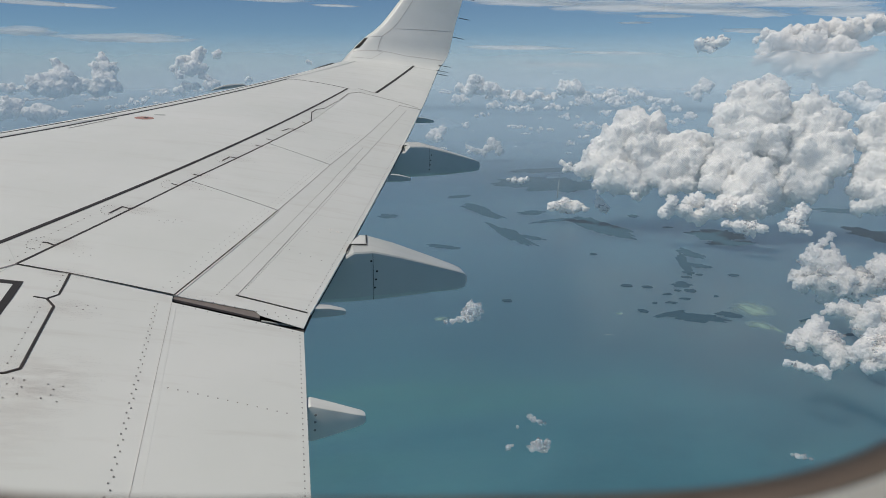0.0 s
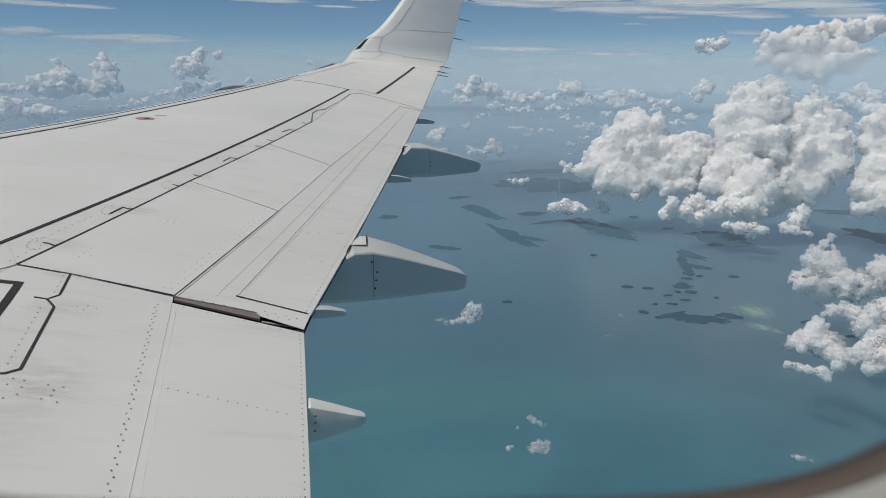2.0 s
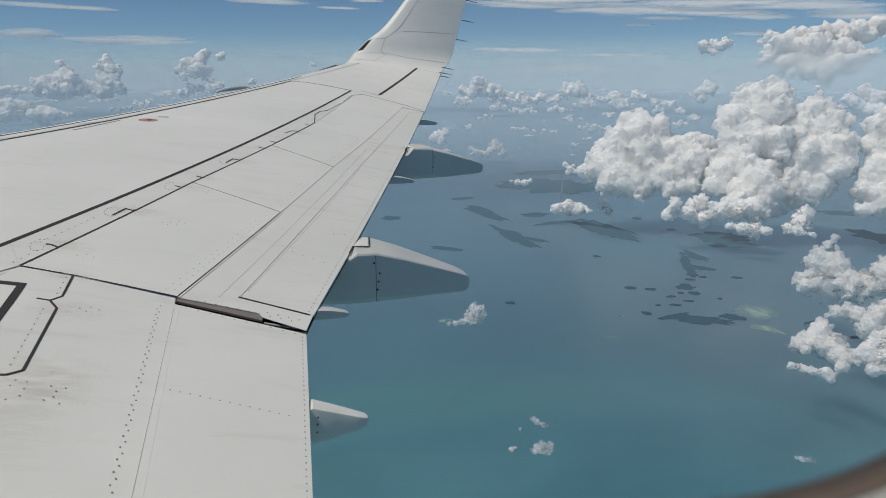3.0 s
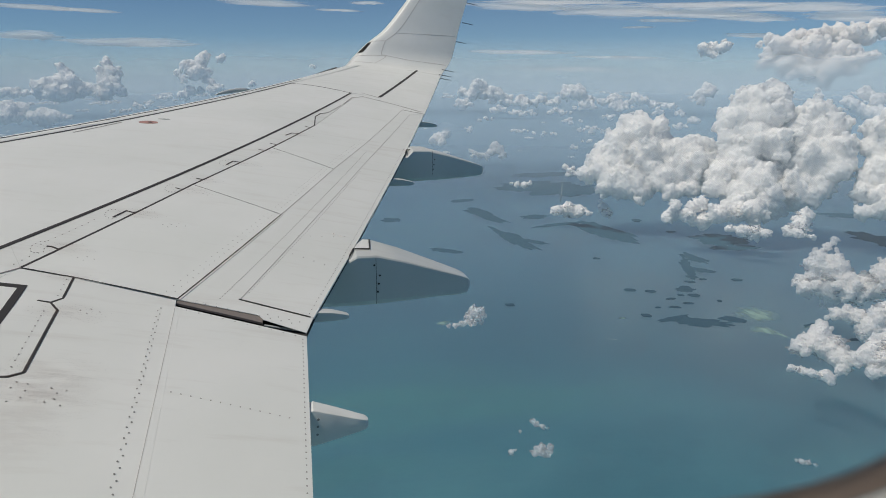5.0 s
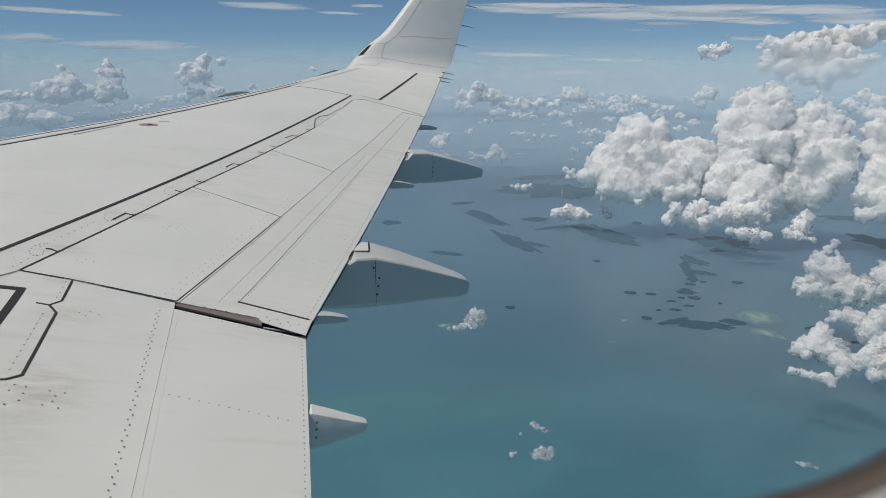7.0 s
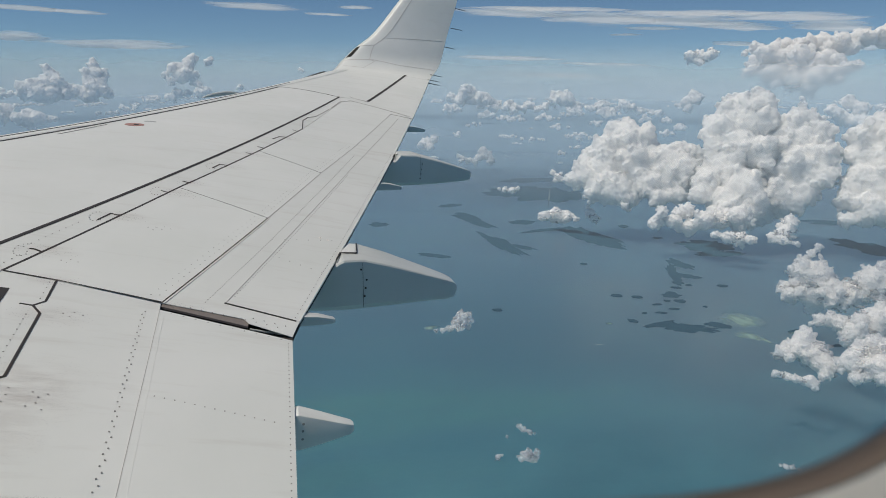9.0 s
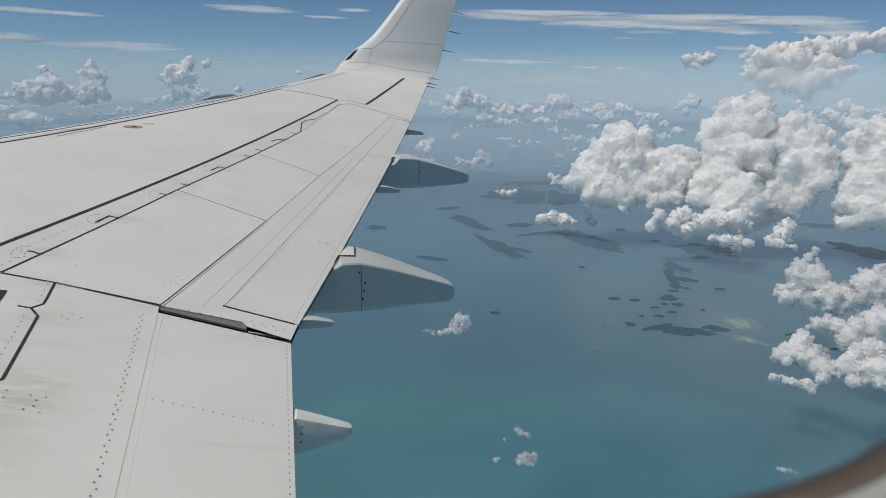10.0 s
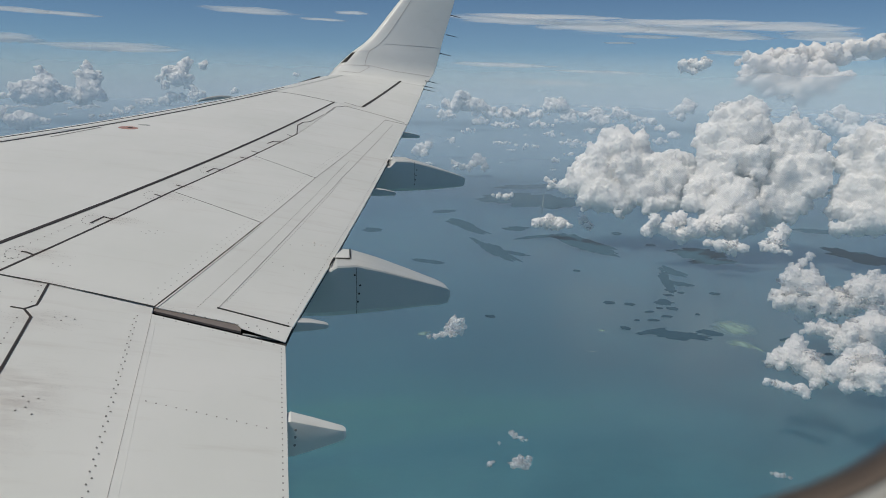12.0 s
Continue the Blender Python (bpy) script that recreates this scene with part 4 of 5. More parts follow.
cloud(165, -145, -97, [(6, -70.1, 2.7), (4.2, -72.7, 3.1), (8, -72.5, 3.5), (0.2, -75.7, 2.1), (10.7, -75.8, 3.3), (13.5, -78.2, 1.9), (12.3, -80.6, 1.9), (2.4, -78, 1.5), (5.3, -68.7, 1.5)], 0.14, 10, LOW, 0.4, "low ragged white cumulus cloud above the sea", ragged=0.7, veil=0.3)
cloud(160, -138, -97, [(1.2, -81, 1.1), (4.2, -81, 1.3), (6.7, -81.2, 1.3), (10.2, -80.6, 1.9), (11.6, -83.1, 1.1), (13.1, -79.5, 1.1)], 0.13, 11, LOW, 0.4, "low ragged white cumulus cloud above the sea", ragged=0.7, veil=0.3)
cloud(153, -153, -97, [(5.4, -69.8, 2.5), (3.8, -73.4, 2.7), (7.1, -72.2, 3), (9.5, -67, 4.3), (5.9, -78.8, 1.9), (8.5, -76.6, 2.1), (11.4, -71.4, 4.6), (2.1, -78, 1.1)], 0.13, 12, LOW, 0.4, "low ragged white cumulus cloud above the sea", ragged=0.7, veil=0.3)
cloud(116, -29, -60, [(2, -40.6, 0.9), (2.9, -40.9, 1.2), (1.2, -42.3, 0.8), (-0.1, -43.5, 0.6), (-1.3, -44, 0.5), (-2.5, -44.2, 0.4), (3.1, -42.7, 0.7), (1.7, -43.2, 0.7)], 0.05, 13, WISPY, 0.5, "small puff of white cumulus above the sea", ragged=0.9, veil=0.7)
cloud(71, -27, -60, [(0.8, -43.4, 0.7), (1.4, -43.7, 0.6), (-0, -44.2, 0.4), (1.9, -43.2, 0.4), (0.2, -43.5, 0.3)], 0.03, 14, WISPY, 0.5, "small puff of white cumulus above the sea", ragged=0.9, veil=0.7)
cloud(75, -27, -60, [(1, -41.9, 0.3), (1.5, -42.2, 0.4), (2.3, -42.6, 0.3), (3, -42.9, 0.2), (-0.5, -43.6, 0.2)], 0.03, 15, WISPY, 0.5, "small puff of white cumulus above the sea", ragged=0.9, veil=0.7)
cloud(74, -24, -60, [(0.9, -45.4, 0.3), (1.4, -45.2, 0.2)], 0.03, 16, WISPY, 0.5, "small puff of white cumulus above the sea", ragged=0.9, veil=0.7)
cloud(62, -53, -60, [(2.6, -42.6, 0.2), (3.2, -42.5, 0.3), (3.8, -42.4, 0.3), (4.6, -42.6, 0.2)], 0.03, 17, WISPY, 0.5, "small puff of white cumulus above the sea", ragged=0.9, veil=0.7)
cloud(430, -190, -96, [(-15.9, -84.7, 3.6), (-8.2, -82.8, 4.8), (-0.6, -83.3, 4.4), (6, -87.4, 2), (15.5, -81.2, 3.2), (18.3, -85, 3.2), (13.8, -78.9, 1.6)], 0.37, 18, LOW, 0.5, "small puff of white cumulus above the sea", ragged=1.3, veil=0.35)
cloud(560, -191, -96, [(-3.6, -86.5, 2.5), (3.3, -86.4, 3), (8.6, -85.8, 2), (-8, -86.6, 1.5)], 0.37, 19, LOW, 0.5, "small puff of white cumulus above the sea", ragged=0.7, veil=0.3)
cloud(553, -233, -96, [(-4.2, -71.6, 2.5), (0.8, -74.4, 3), (5.2, -77.3, 2.5), (-1.5, -78.9, 2), (3.1, -72.9, 2)], 0.37, 20, LOW, 0.5, "small puff of white cumulus above the sea", ragged=0.7, veil=0.3)
cloud(760, -218, -96, [(7.9, -68.3, 5.9), (13.2, -72.8, 6.6), (3.5, -76.8, 5.3), (17.9, -79.9, 5.3), (-7.4, -80.7, 4.6), (-13.3, -80.2, 3.3), (-19.2, -77, 3.3), (-0.3, -82.6, 4.6), (-17.2, -84.1, 2.6)], 0.52, 21, CLOUD, 0.4, "small puff of white cumulus above the sea", ragged=1.5)
cloud(880, -188, -96, [(-2.1, -66.3, 7.5), (8.2, -63.4, 6.7), (-8.8, -72.1, 6.7), (3, -74.4, 6)], 0.6, 22, CLOUD, 0.4, "small puff of white cumulus above the sea", ragged=1.5)
cloud(750, -497, -300, [(-8.7, -3, 8.2), (-15.7, -10.3, 8.2), (-4.4, -10.5, 6), (-1.1, -7.3, 4.5), (-13.8, -20.6, 6)], 0.6, 23, CLOUD, 0.3, "small puff of white cumulus above the sea", ragged=1.5)
cloud(1241, -843, -300, [(-40.4, 68.9, 12.4), (-26.2, 70.5, 10), (-4.6, 71, 8.7), (-14.6, 66.9, 8.7), (-46.1, 69.6, 8.7), (-26.9, 53, 7.5), (2.4, 69.3, 5), (-8.5, 75.9, 5)], 0.99, 24, CLOUD, 0.3, "small puff of white cumulus above the sea", ragged=1.6, veil=0.35)
cloud(717, -697, -300, [(-14.3, -6.8, 9.9), (0.3, -15.4, 9.9), (-31, -18.9, 8.3), (-17.7, -27.3, 9.9), (-2.2, -30, 11.6), (11.4, -30, 13.3), (-23.3, -23.9, 6.6)], 0.99, 25, HAZY, 0.4, "distant hazy cumulus cloud with pale crests", ragged=1.6)
cloud(753, -658, -300, [(-11.7, -8.8, 5), (-8.2, -16.3, 5.8), (-11.9, -21.1, 6.6)], 0.99, 26, HAZY, 0.4, "distant hazy cumulus cloud with pale crests", ragged=1.6)
cloud(1629, 485, -300, [(12.8, 35.4, 9.9), (19.6, 27.1, 15.5), (30.8, 11.5, 12.7), (5.7, 12.7, 19.7), (-17.4, 6, 14.1), (-38.4, -0.2, 11.3), (-31.9, -5.7, 19.7), (-6.4, -6.6, 22.5), (20.1, -6.8, 22.5), (43.7, 0.7, 11.3), (47.4, -7.7, 18.3), (64.4, -7.5, 12.7), (80.9, -11.6, 18.3)], 0.99, 27, CREST, 0.3, "distant hazy cumulus cloud with pale crests", ragged=1.7)
cloud(1652, 403, -300, [(18, 44.9, 12.7), (16.9, 48.4, 5.6), (-0.3, 26.5, 9.9), (21.7, 31, 15.5), (39.4, 29.6, 5.6), (41.4, 19.3, 8.5), (31.2, 11.5, 12.7), (4.4, 14.3, 15.5), (13, 3.9, 18.3), (31.4, -6.4, 14.1), (41.7, -19, 11.3), (11.2, -14.3, 16.9)], 0.99, 28, CREST, 0.3, "distant hazy cumulus cloud with pale crests", ragged=1.7)
cloud(1264, 425, -300, [(-22.1, -34.6, 15.5), (-5.7, -34.8, 11.1), (-28.8, -31.8, 9.9), (21.5, -43.8, 10), (8.5, -47.7, 12.2), (36.9, -49.2, 13.3), (57.7, -56.5, 6.6), (-35, -44.2, 15.5), (24, -52.4, 14.4), (-15.5, -46.9, 13.3)], 0.77, 29, CREST, 0.3, "distant hazy cumulus cloud with pale crests", ragged=1.7)
cloud(1599, 579, -300, [(11.3, -13.9, 9.9), (26.4, -15.7, 7), (0.9, -16.9, 11.3), (19.2, -22, 9.9), (40.8, -20.2, 8.5)], 0.99, 30, CREST, 0.3, "distant hazy cumulus cloud with pale crests", ragged=1.8)
cloud(1686, 216, -300, [(-13, 43.7, 12.7), (-30, 23.5, 9.9), (1, 41.6, 15.5), (29.6, 62.7, 14.1), (19.8, 50.6, 16.9), (5.9, 30.9, 19.7), (28, 29.3, 15.5), (30.5, 10, 11.3), (49.7, 60.5, 4.2), (70.1, 56.1, 7), (63.5, 53.9, 9.9), (-19.4, 10, 11.3), (38.6, 0.9, 8.5), (58.7, -9, 11.3), (40.8, -13.9, 12.7), (53.1, 56.8, 4.2)], 0.99, 31, CREST, 0.3, "distant hazy cumulus cloud with pale crests", ragged=1.7)
cloud(1682, 248, -300, [(26.5, -12.2, 14.1), (3.9, -25.1, 9.9), (47.2, -15.2, 11.3), (-18.1, -34.1, 5.6), (15.8, -27.7, 9.9)], 0.99, 32, CREST, 0.3, "distant hazy cumulus cloud with pale crests", ragged=1.8)
cloud(1567, 322, -300, [(3, -46.4, 6.6), (13.3, -51, 8), (34.2, -42.3, 5.3), (26.8, -49, 6.6), (-6.6, -58.1, 4)], 0.8, 33, CREST, 0.3, "distant hazy cumulus cloud with pale crests", ragged=1.8)
cloud(1697, 99, -300, [(13.8, -1.9, 7), (7.1, -7.2, 5.6), (18.6, -7.2, 5.6)], 0.84, 34, CREST, 0.3, "distant hazy cumulus cloud with pale crests", ragged=1.8)
cloud(1699, -44, -300, [(7.6, 35.5, 5.6), (14.1, 32.9, 5.6)], 0.84, 35, CREST, 0.3, "distant hazy cumulus cloud with pale crests", ragged=1.8)
cloud(1949, -1721, -300, [(-294.2, 149.3, 6.5), (-256.6, 147.1, 10.8), (-209.1, 147.3, 19.5), (-141.4, 156.2, 30.2), (-76.3, 163.7, 32.4), (-13.5, 174.4, 34.5), (47.9, 179.4, 34.5), (107.2, 187.6, 34.5), (165.8, 197.6, 43.2), (-236.3, 152, 10.8), (-110.2, 162.2, 19.4), (-46.6, 170.7, 19.4), (-173.1, 134.8, 25.9), (-89.8, 141.6, 34.5), (20, 152, 30.2), (80.6, 157.2, 30.2), (-233.1, 123.3, 13)], 1.72, 36, ANVIL, 0.3, "spread anvil top of a tall distant cloud", ragged=1.0, billow=0.3)
cloud(1890, -1637, -300, [(-155.6, 117, 41.5), (-185.6, 68.9, 22.8), (-214.5, 46.4, 12.5), (-119.2, 81.7, 41.5), (-74.7, 124.3, 51.8), (-21.6, 95.5, 47.6), (2.7, 113.6, 37.3), (31.2, 121.5, 29), (15.9, 67.9, 37.3), (52.5, 75.3, 33.1), (-52.6, 54.6, 37.3), (-3.3, 29.3, 31.1), (87.9, 81.6, 24.9), (110.2, 85, 18.7), (123.1, 84.4, 16.6), (69.6, 50.1, 24.9), (-99.5, 29.5, 20.7), (-142.4, 137.9, 33.2), (-45.7, 139.7, 45.6), (62.2, 112.6, 29)], 2.48, 37, ANVIL, 0.3, "tall distant cumulonimbus cloud with a bright rounded crown", ragged=1.3, billow=0.8)
cloud(1687, -465, -300, [(10.4, -19.1, 17.4), (41.8, -24.6, 11.9), (-48.3, -22, 11.4), (13, -30.7, 10.4), (-5, -5.3, 16.5), (5.2, -2.7, 12.4), (-23.5, -26.1, 15.2), (-35.4, -29.8, 8.3), (9.6, -9.1, 9.7), (34.7, -17.8, 8.4), (45.8, -29.4, 7.4), (43.7, -23.9, 10), (-30.9, -28.4, 13.2), (44.2, -30.1, 7.6), (-15.7, -9.3, 10.8), (-44.8, -20.1, 10), (-50.9, -27.4, 7.4), (-20.5, -25.5, 13.2), (-20, -14.1, 15.4), (-45.5, -33.5, 6.3), (22.9, -31, 8.4), (26.4, -15.2, 12.4), (-50.3, -24.9, 6.6), (43, -19, 10.6), (40.6, -31.2, 8.5), (-16.2, -13.6, 16.8)], 0.94, 38, HAZY, 0.4, "distant hazy cumulus cloud with pale crests", ragged=1.4)
cloud(1666, -537, -300, [(-44.7, -45.9, 8.1), (29, -34.8, 9.2), (-46.5, -42.2, 7), (34.8, -40.9, 8.3), (-1.8, -35.8, 9.2), (-38, -38.1, 5.7), (12.6, -51.4, 6.9), (-50.6, -49.5, 6.2), (-15.5, -33.1, 10.6), (25.9, -42.3, 7.1), (-49.9, -51.1, 4.2), (-6.7, -47.2, 8.2), (16.8, -48, 9.2), (21.9, -35.9, 7.5), (-40.6, -49.2, 6.2), (-10.6, -45.6, 13.1), (40.6, -45.6, 5.7), (16.4, -41.7, 7.3), (-15.8, -32.8, 9.2), (41.9, -47.6, 6.1)], 0.94, 39, HAZY, 0.4, "distant hazy cumulus cloud with pale crests", ragged=1.4)
cloud(1479, -450, -300, [(-4.5, -58.3, 4.7), (-15.8, -62, 6.3), (-11.3, -61.6, 6.7), (5.3, -60.7, 6.2), (-11.2, -62.6, 4.8), (-5.1, -60.8, 7.2), (-14.7, -64.3, 5.7), (-0.5, -53.1, 6.2), (-16.9, -62.4, 4.8), (11.4, -61.6, 5.3), (-12, -60.3, 6.4), (11.9, -58.9, 5.4)], 0.83, 40, HAZY, 0.4, "distant hazy cumulus cloud with pale crests", ragged=1.4)
cloud(1609, -688, -300, [(13.6, -22.7, 12.3), (18.7, -24.9, 8.2), (-28.6, -25.2, 12.7), (-10, -17.8, 16.5), (4.6, -9.2, 13.5), (-3.8, -20.9, 12.8), (-1.1, -22.4, 14.1), (3.9, -10.4, 8.8), (-12.2, -22.1, 11.2), (2.5, -24.8, 8.3), (-10.9, -12.3, 10), (-31, -21.2, 7.3), (-27.6, -11.6, 10), (-15.9, -18.7, 13.8), (-24.2, -32.4, 7.2), (-14.8, -11.4, 12.5), (-31.7, -29.2, 8.3), (-36.6, -28.6, 5.7)], 0.94, 41, HAZY, 0.4, "distant hazy cumulus cloud with pale crests", ragged=1.4)
cloud(1637, -619, -300, [(-5.6, -39.8, 9.3), (29, -51.2, 4.7), (16.9, -48.7, 5.8), (-39.1, -48.2, 6.2), (29, -51.6, 5.4), (-21.5, -53, 5.2), (-41.9, -48.2, 6), (-39.2, -47.3, 7.5), (-19.6, -44.3, 6.6), (-26.4, -52.7, 6.7), (29.3, -51.2, 5.3), (-29, -52.4, 7), (-16.4, -37.7, 11.2), (-10.1, -39.2, 9), (-40.8, -49.2, 5.5), (-26.4, -47.6, 8.9)], 0.94, 42, HAZY, 0.4, "distant hazy cumulus cloud with pale crests", ragged=1.4)
cloud(1584, -743, -300, [(-46.4, -52.7, 4), (28.4, -53.4, 4.3), (-26, -40, 9.4), (-23.6, -48.7, 7.2), (4.9, -46.3, 9.2), (-37.8, -53.3, 4.9), (-4.4, -43.4, 7.7), (-4.6, -45, 8.1), (13, -50.7, 4.8), (-27, -45, 8.9), (24.5, -51.8, 3.8), (15.5, -46.4, 7), (10, -48.8, 7.2), (26.3, -49.2, 5), (21.3, -46.2, 5.1), (19.5, -41.8, 7.6)], 0.94, 43, HAZY, 0.4, "distant hazy cumulus cloud with pale crests", ragged=1.4)
cloud(1482, -662, -300, [(2.4, -53.6, 5.9), (7.1, -61.3, 4.7), (-8.4, -52.5, 8.3), (-16.2, -48, 7.5), (8.2, -51.1, 4.8), (9, -57.9, 6.5), (-31.3, -57.7, 5.9), (17.9, -59.2, 3.5), (9.8, -51.9, 6.2), (15.6, -59.8, 3.5), (-17.6, -61.2, 5.2), (-1.8, -53.1, 5.9), (-1.5, -48, 5.5)], 0.87, 44, HAZY, 0.4, "distant hazy cumulus cloud with pale crests", ragged=1.4)
cloud(1328, -536, -300, [(-11.3, -57, 3.7), (0.1, -60.7, 7), (-25.1, -62.3, 3.3), (1.4, -57.9, 7), (-11.6, -54.6, 6), (-24, -63.2, 3.9), (18.9, -62.6, 3.8), (-17.7, -62.2, 3.8), (9.9, -62.2, 3.4), (-19.4, -59.4, 5.1), (-22.4, -63.2, 4.5), (-27.8, -64.4, 3.1), (-25.6, -63.8, 3.1)], 0.77, 45, HAZY, 0.4, "distant hazy cumulus cloud with pale crests", ragged=1.4)
cloud(1315, -453, -300, [(17, -63.4, 3.2), (12.4, -57.6, 4.7), (-29, -61.5, 4.2), (6, -59.8, 3.6), (22.4, -64.1, 3.8), (-24.1, -64.4, 3.4), (-18.9, -60.3, 4.6), (-12.5, -61.2, 3.7), (14.5, -63, 4.7), (-7.7, -64.1, 5.5), (1.1, -60.5, 6.2), (-10, -58.2, 3.6), (-20.8, -57.5, 5.2)], 0.75, 46, HAZY, 0.4, "distant hazy cumulus cloud with pale crests", ragged=1.4)
cloud(1658, -413, -300, [(-1.2, -55.3, 7), (-1.7, -53.5, 11.3), (-3.5, -49.3, 7.3), (-14.8, -47.5, 6.5), (-5.2, -57.3, 7.3), (-10.7, -48, 6.3), (-9.3, -44.8, 8.4), (-19.9, -57.8, 5.2), (17.7, -54.7, 6.8), (-1.6, -58.1, 7.8), (6.5, -43.7, 10), (9, -45.4, 6.6)], 0.92, 47, HAZY, 0.4, "distant hazy cumulus cloud with pale crests", ragged=1.4)
cloud(1447, -737, -300, [(-32.4, -57.2, 3.5), (-13.3, -59.6, 7), (-18.2, -53.5, 5.9), (2.8, -57.7, 5.1), (-21.5, -54.2, 8.2), (-1.7, -48.9, 9.7), (-33.3, -55.9, 5.1), (-13.7, -44.8, 8), (15.4, -57.7, 3.9), (-29.1, -51.1, 6.4), (-8.9, -60.1, 5.9), (-21.9, -48.5, 5.9), (-30.7, -55.4, 4.5)], 0.87, 48, HAZY, 0.4, "distant hazy cumulus cloud with pale crests", ragged=1.4)
cloud(1540, -831, -300, [(-20.2, -32.3, 6.1), (4.8, -40.6, 5.9), (-16.1, -39.4, 7.2), (-19.8, -30.1, 9.2), (3.1, -41, 7.9), (-23.5, -31.2, 8.1), (-13, -37.2, 10), (-7.7, -37.8, 12.4), (-19.7, -34.5, 10.9), (-23.1, -33.7, 7), (-27.4, -43.1, 7.9), (-19.8, -33.3, 6.4)], 0.94, 49, HAZY, 0.4, "distant hazy cumulus cloud with pale crests", ragged=1.4)
cloud(1526, -857, -300, [(-22.7, -49.4, 5.2), (-9.6, -50.6, 4.8), (-4.9, -48.9, 4.7), (-20.9, -53.4, 4.2), (-15.7, -48.4, 7.9), (-9.9, -55.9, 7.7), (-2.2, -54.6, 5.2), (0.1, -54.3, 6.6), (-3.3, -56.4, 4.8), (-0.3, -54.3, 3.8)], 0.94, 50, HAZY, 0.4, "distant hazy cumulus cloud with pale crests", ragged=1.4)
cloud(883, -408, -300, [(-23.7, -66.1, 2.1), (4.1, -64.4, 2.4), (8.2, -66.6, 2.1), (-24.4, -66.2, 2.1), (12.7, -68.1, 2.8), (-16.1, -65.6, 2.7), (-11.7, -61.5, 3.6), (11.2, -67.7, 2.1), (-2.5, -61.2, 4.5), (-6.1, -66.8, 4.7), (-21.3, -65.1, 3.3), (-5.6, -64, 3.8), (8.5, -68, 3.1), (17.6, -67.1, 2.1)], 0.52, 51, HAZY, 0.4, "distant hazy cumulus cloud with pale crests", ragged=1.4)
cloud(874, -332, -300, [(6.9, -69.1, 2), (13.1, -69.1, 2), (-5.4, -70.6, 2.7), (-15.5, -68.6, 2), (-2.5, -67.2, 3.2), (-14.6, -68.8, 2), (13.3, -70.3, 2), (-0.4, -68.7, 2), (7.6, -69.4, 2), (-17.3, -67.8, 2.3), (10.1, -68.5, 2.1)], 0.5, 52, HAZY, 0.4, "distant hazy cumulus cloud with pale crests", ragged=1.4)
cloud(940, -319, -300, [(-5.9, -69, 3.2), (1.3, -70.3, 2.5), (-13.4, -70, 2.1), (-9.3, -68.9, 2.1), (-13, -69.6, 2.1), (-2.2, -69.4, 2.9), (10, -70.2, 2.1), (3, -69.5, 2.6), (5.5, -68.4, 2.3)], 0.53, 53, HAZY, 0.4, "distant hazy cumulus cloud with pale crests", ragged=1.4)
cloud(981, -252, -300, [(3.2, -69.3, 2.2), (-4.7, -68.6, 2.2), (1.9, -69.5, 3.4), (-1.7, -71.6, 2.2), (3.7, -66.3, 2.9), (3.1, -70.6, 3.4), (3.3, -70.3, 3), (2.3, -66.8, 2.9)], 0.55, 54, HAZY, 0.4, "distant hazy cumulus cloud with pale crests", ragged=1.4)
cloud(703, -301, -300, [(2.3, -70.7, 1.7), (-1.1, -70.6, 1.7), (-2.6, -69.5, 2), (2.4, -72.2, 1.7), (-2.7, -69.2, 2), (-1, -71.6, 1.7), (2.2, -70.6, 1.7), (-3.8, -71.2, 2)], 0.41, 55, HAZY, 0.4, "distant hazy cumulus cloud with pale crests", ragged=1.4)
cloud(1445, -856, -300, [(-21.5, -57.5, 5.6), (-19.9, -51.8, 5.4), (3.2, -59.6, 5.5), (-12.5, -53.4, 6.6), (5.5, -57, 3.6), (-5, -61.5, 5), (-26.8, -57.3, 3.9), (-5.8, -52.1, 5), (-5.7, -55.4, 7.2), (-1.3, -51, 5.4)], 0.9, 56, HAZY, 0.4, "distant hazy cumulus cloud with pale crests", ragged=1.4)
cloud(1221, -748, -300, [(-2.1, -65.1, 3.1), (-1.9, -62.6, 3.8), (-14.9, -62.7, 4.1), (-10.1, -58.4, 3.5), (-16.6, -60.4, 3.1), (-7.2, -57.4, 4.7), (-4.2, -63.3, 4.2), (-4.6, -63.5, 4.7)], 0.77, 57, HAZY, 0.4, "distant hazy cumulus cloud with pale crests", ragged=1.4)
cloud(1183, -576, -300, [(1.5, -68, 2.8), (-14.7, -63.7, 2.8), (-6.3, -63.3, 4.1), (4.7, -62.1, 2.9), (-1.3, -63.6, 2.9), (0.4, -62.4, 4.2), (-2.5, -65.5, 5.4), (-15.4, -66.7, 2.8), (-8.9, -62, 3.3)], 0.71, 58, HAZY, 0.4, "distant hazy cumulus cloud with pale crests", ragged=1.4)
cloud(1688, -462, -300, [(-10.9, -5.7, 9.1), (-10, -1, 7.3), (0.7, -8.5, 7), (-12.9, -1.3, 8.1), (-5.4, 3.1, 7.7), (-14.8, -9.6, 4.3), (-13.8, -0.1, 6.3), (10.4, -9.7, 3.9), (8.6, -5.8, 4.2), (4.4, 0.3, 6.7)], 0.94, 59, HAZY, 0.4, "distant hazy cumulus cloud with pale crests", ragged=1.4)
cloud(902, -553, -300, [(-7.5, -60.5, 2.8), (-5.2, -61.8, 3.8), (-14, -63.7, 2.9), (-5.5, -63.5, 2.6), (-8.8, -66, 3.4), (-4.3, -59.7, 3.6), (1.8, -63.2, 3), (4.5, -64.9, 2.5), (-14.4, -63.8, 2.5), (-5.9, -64.5, 4.4)], 0.57, 60, HAZY, 0.4, "distant hazy cumulus cloud with pale crests", ragged=1.4)
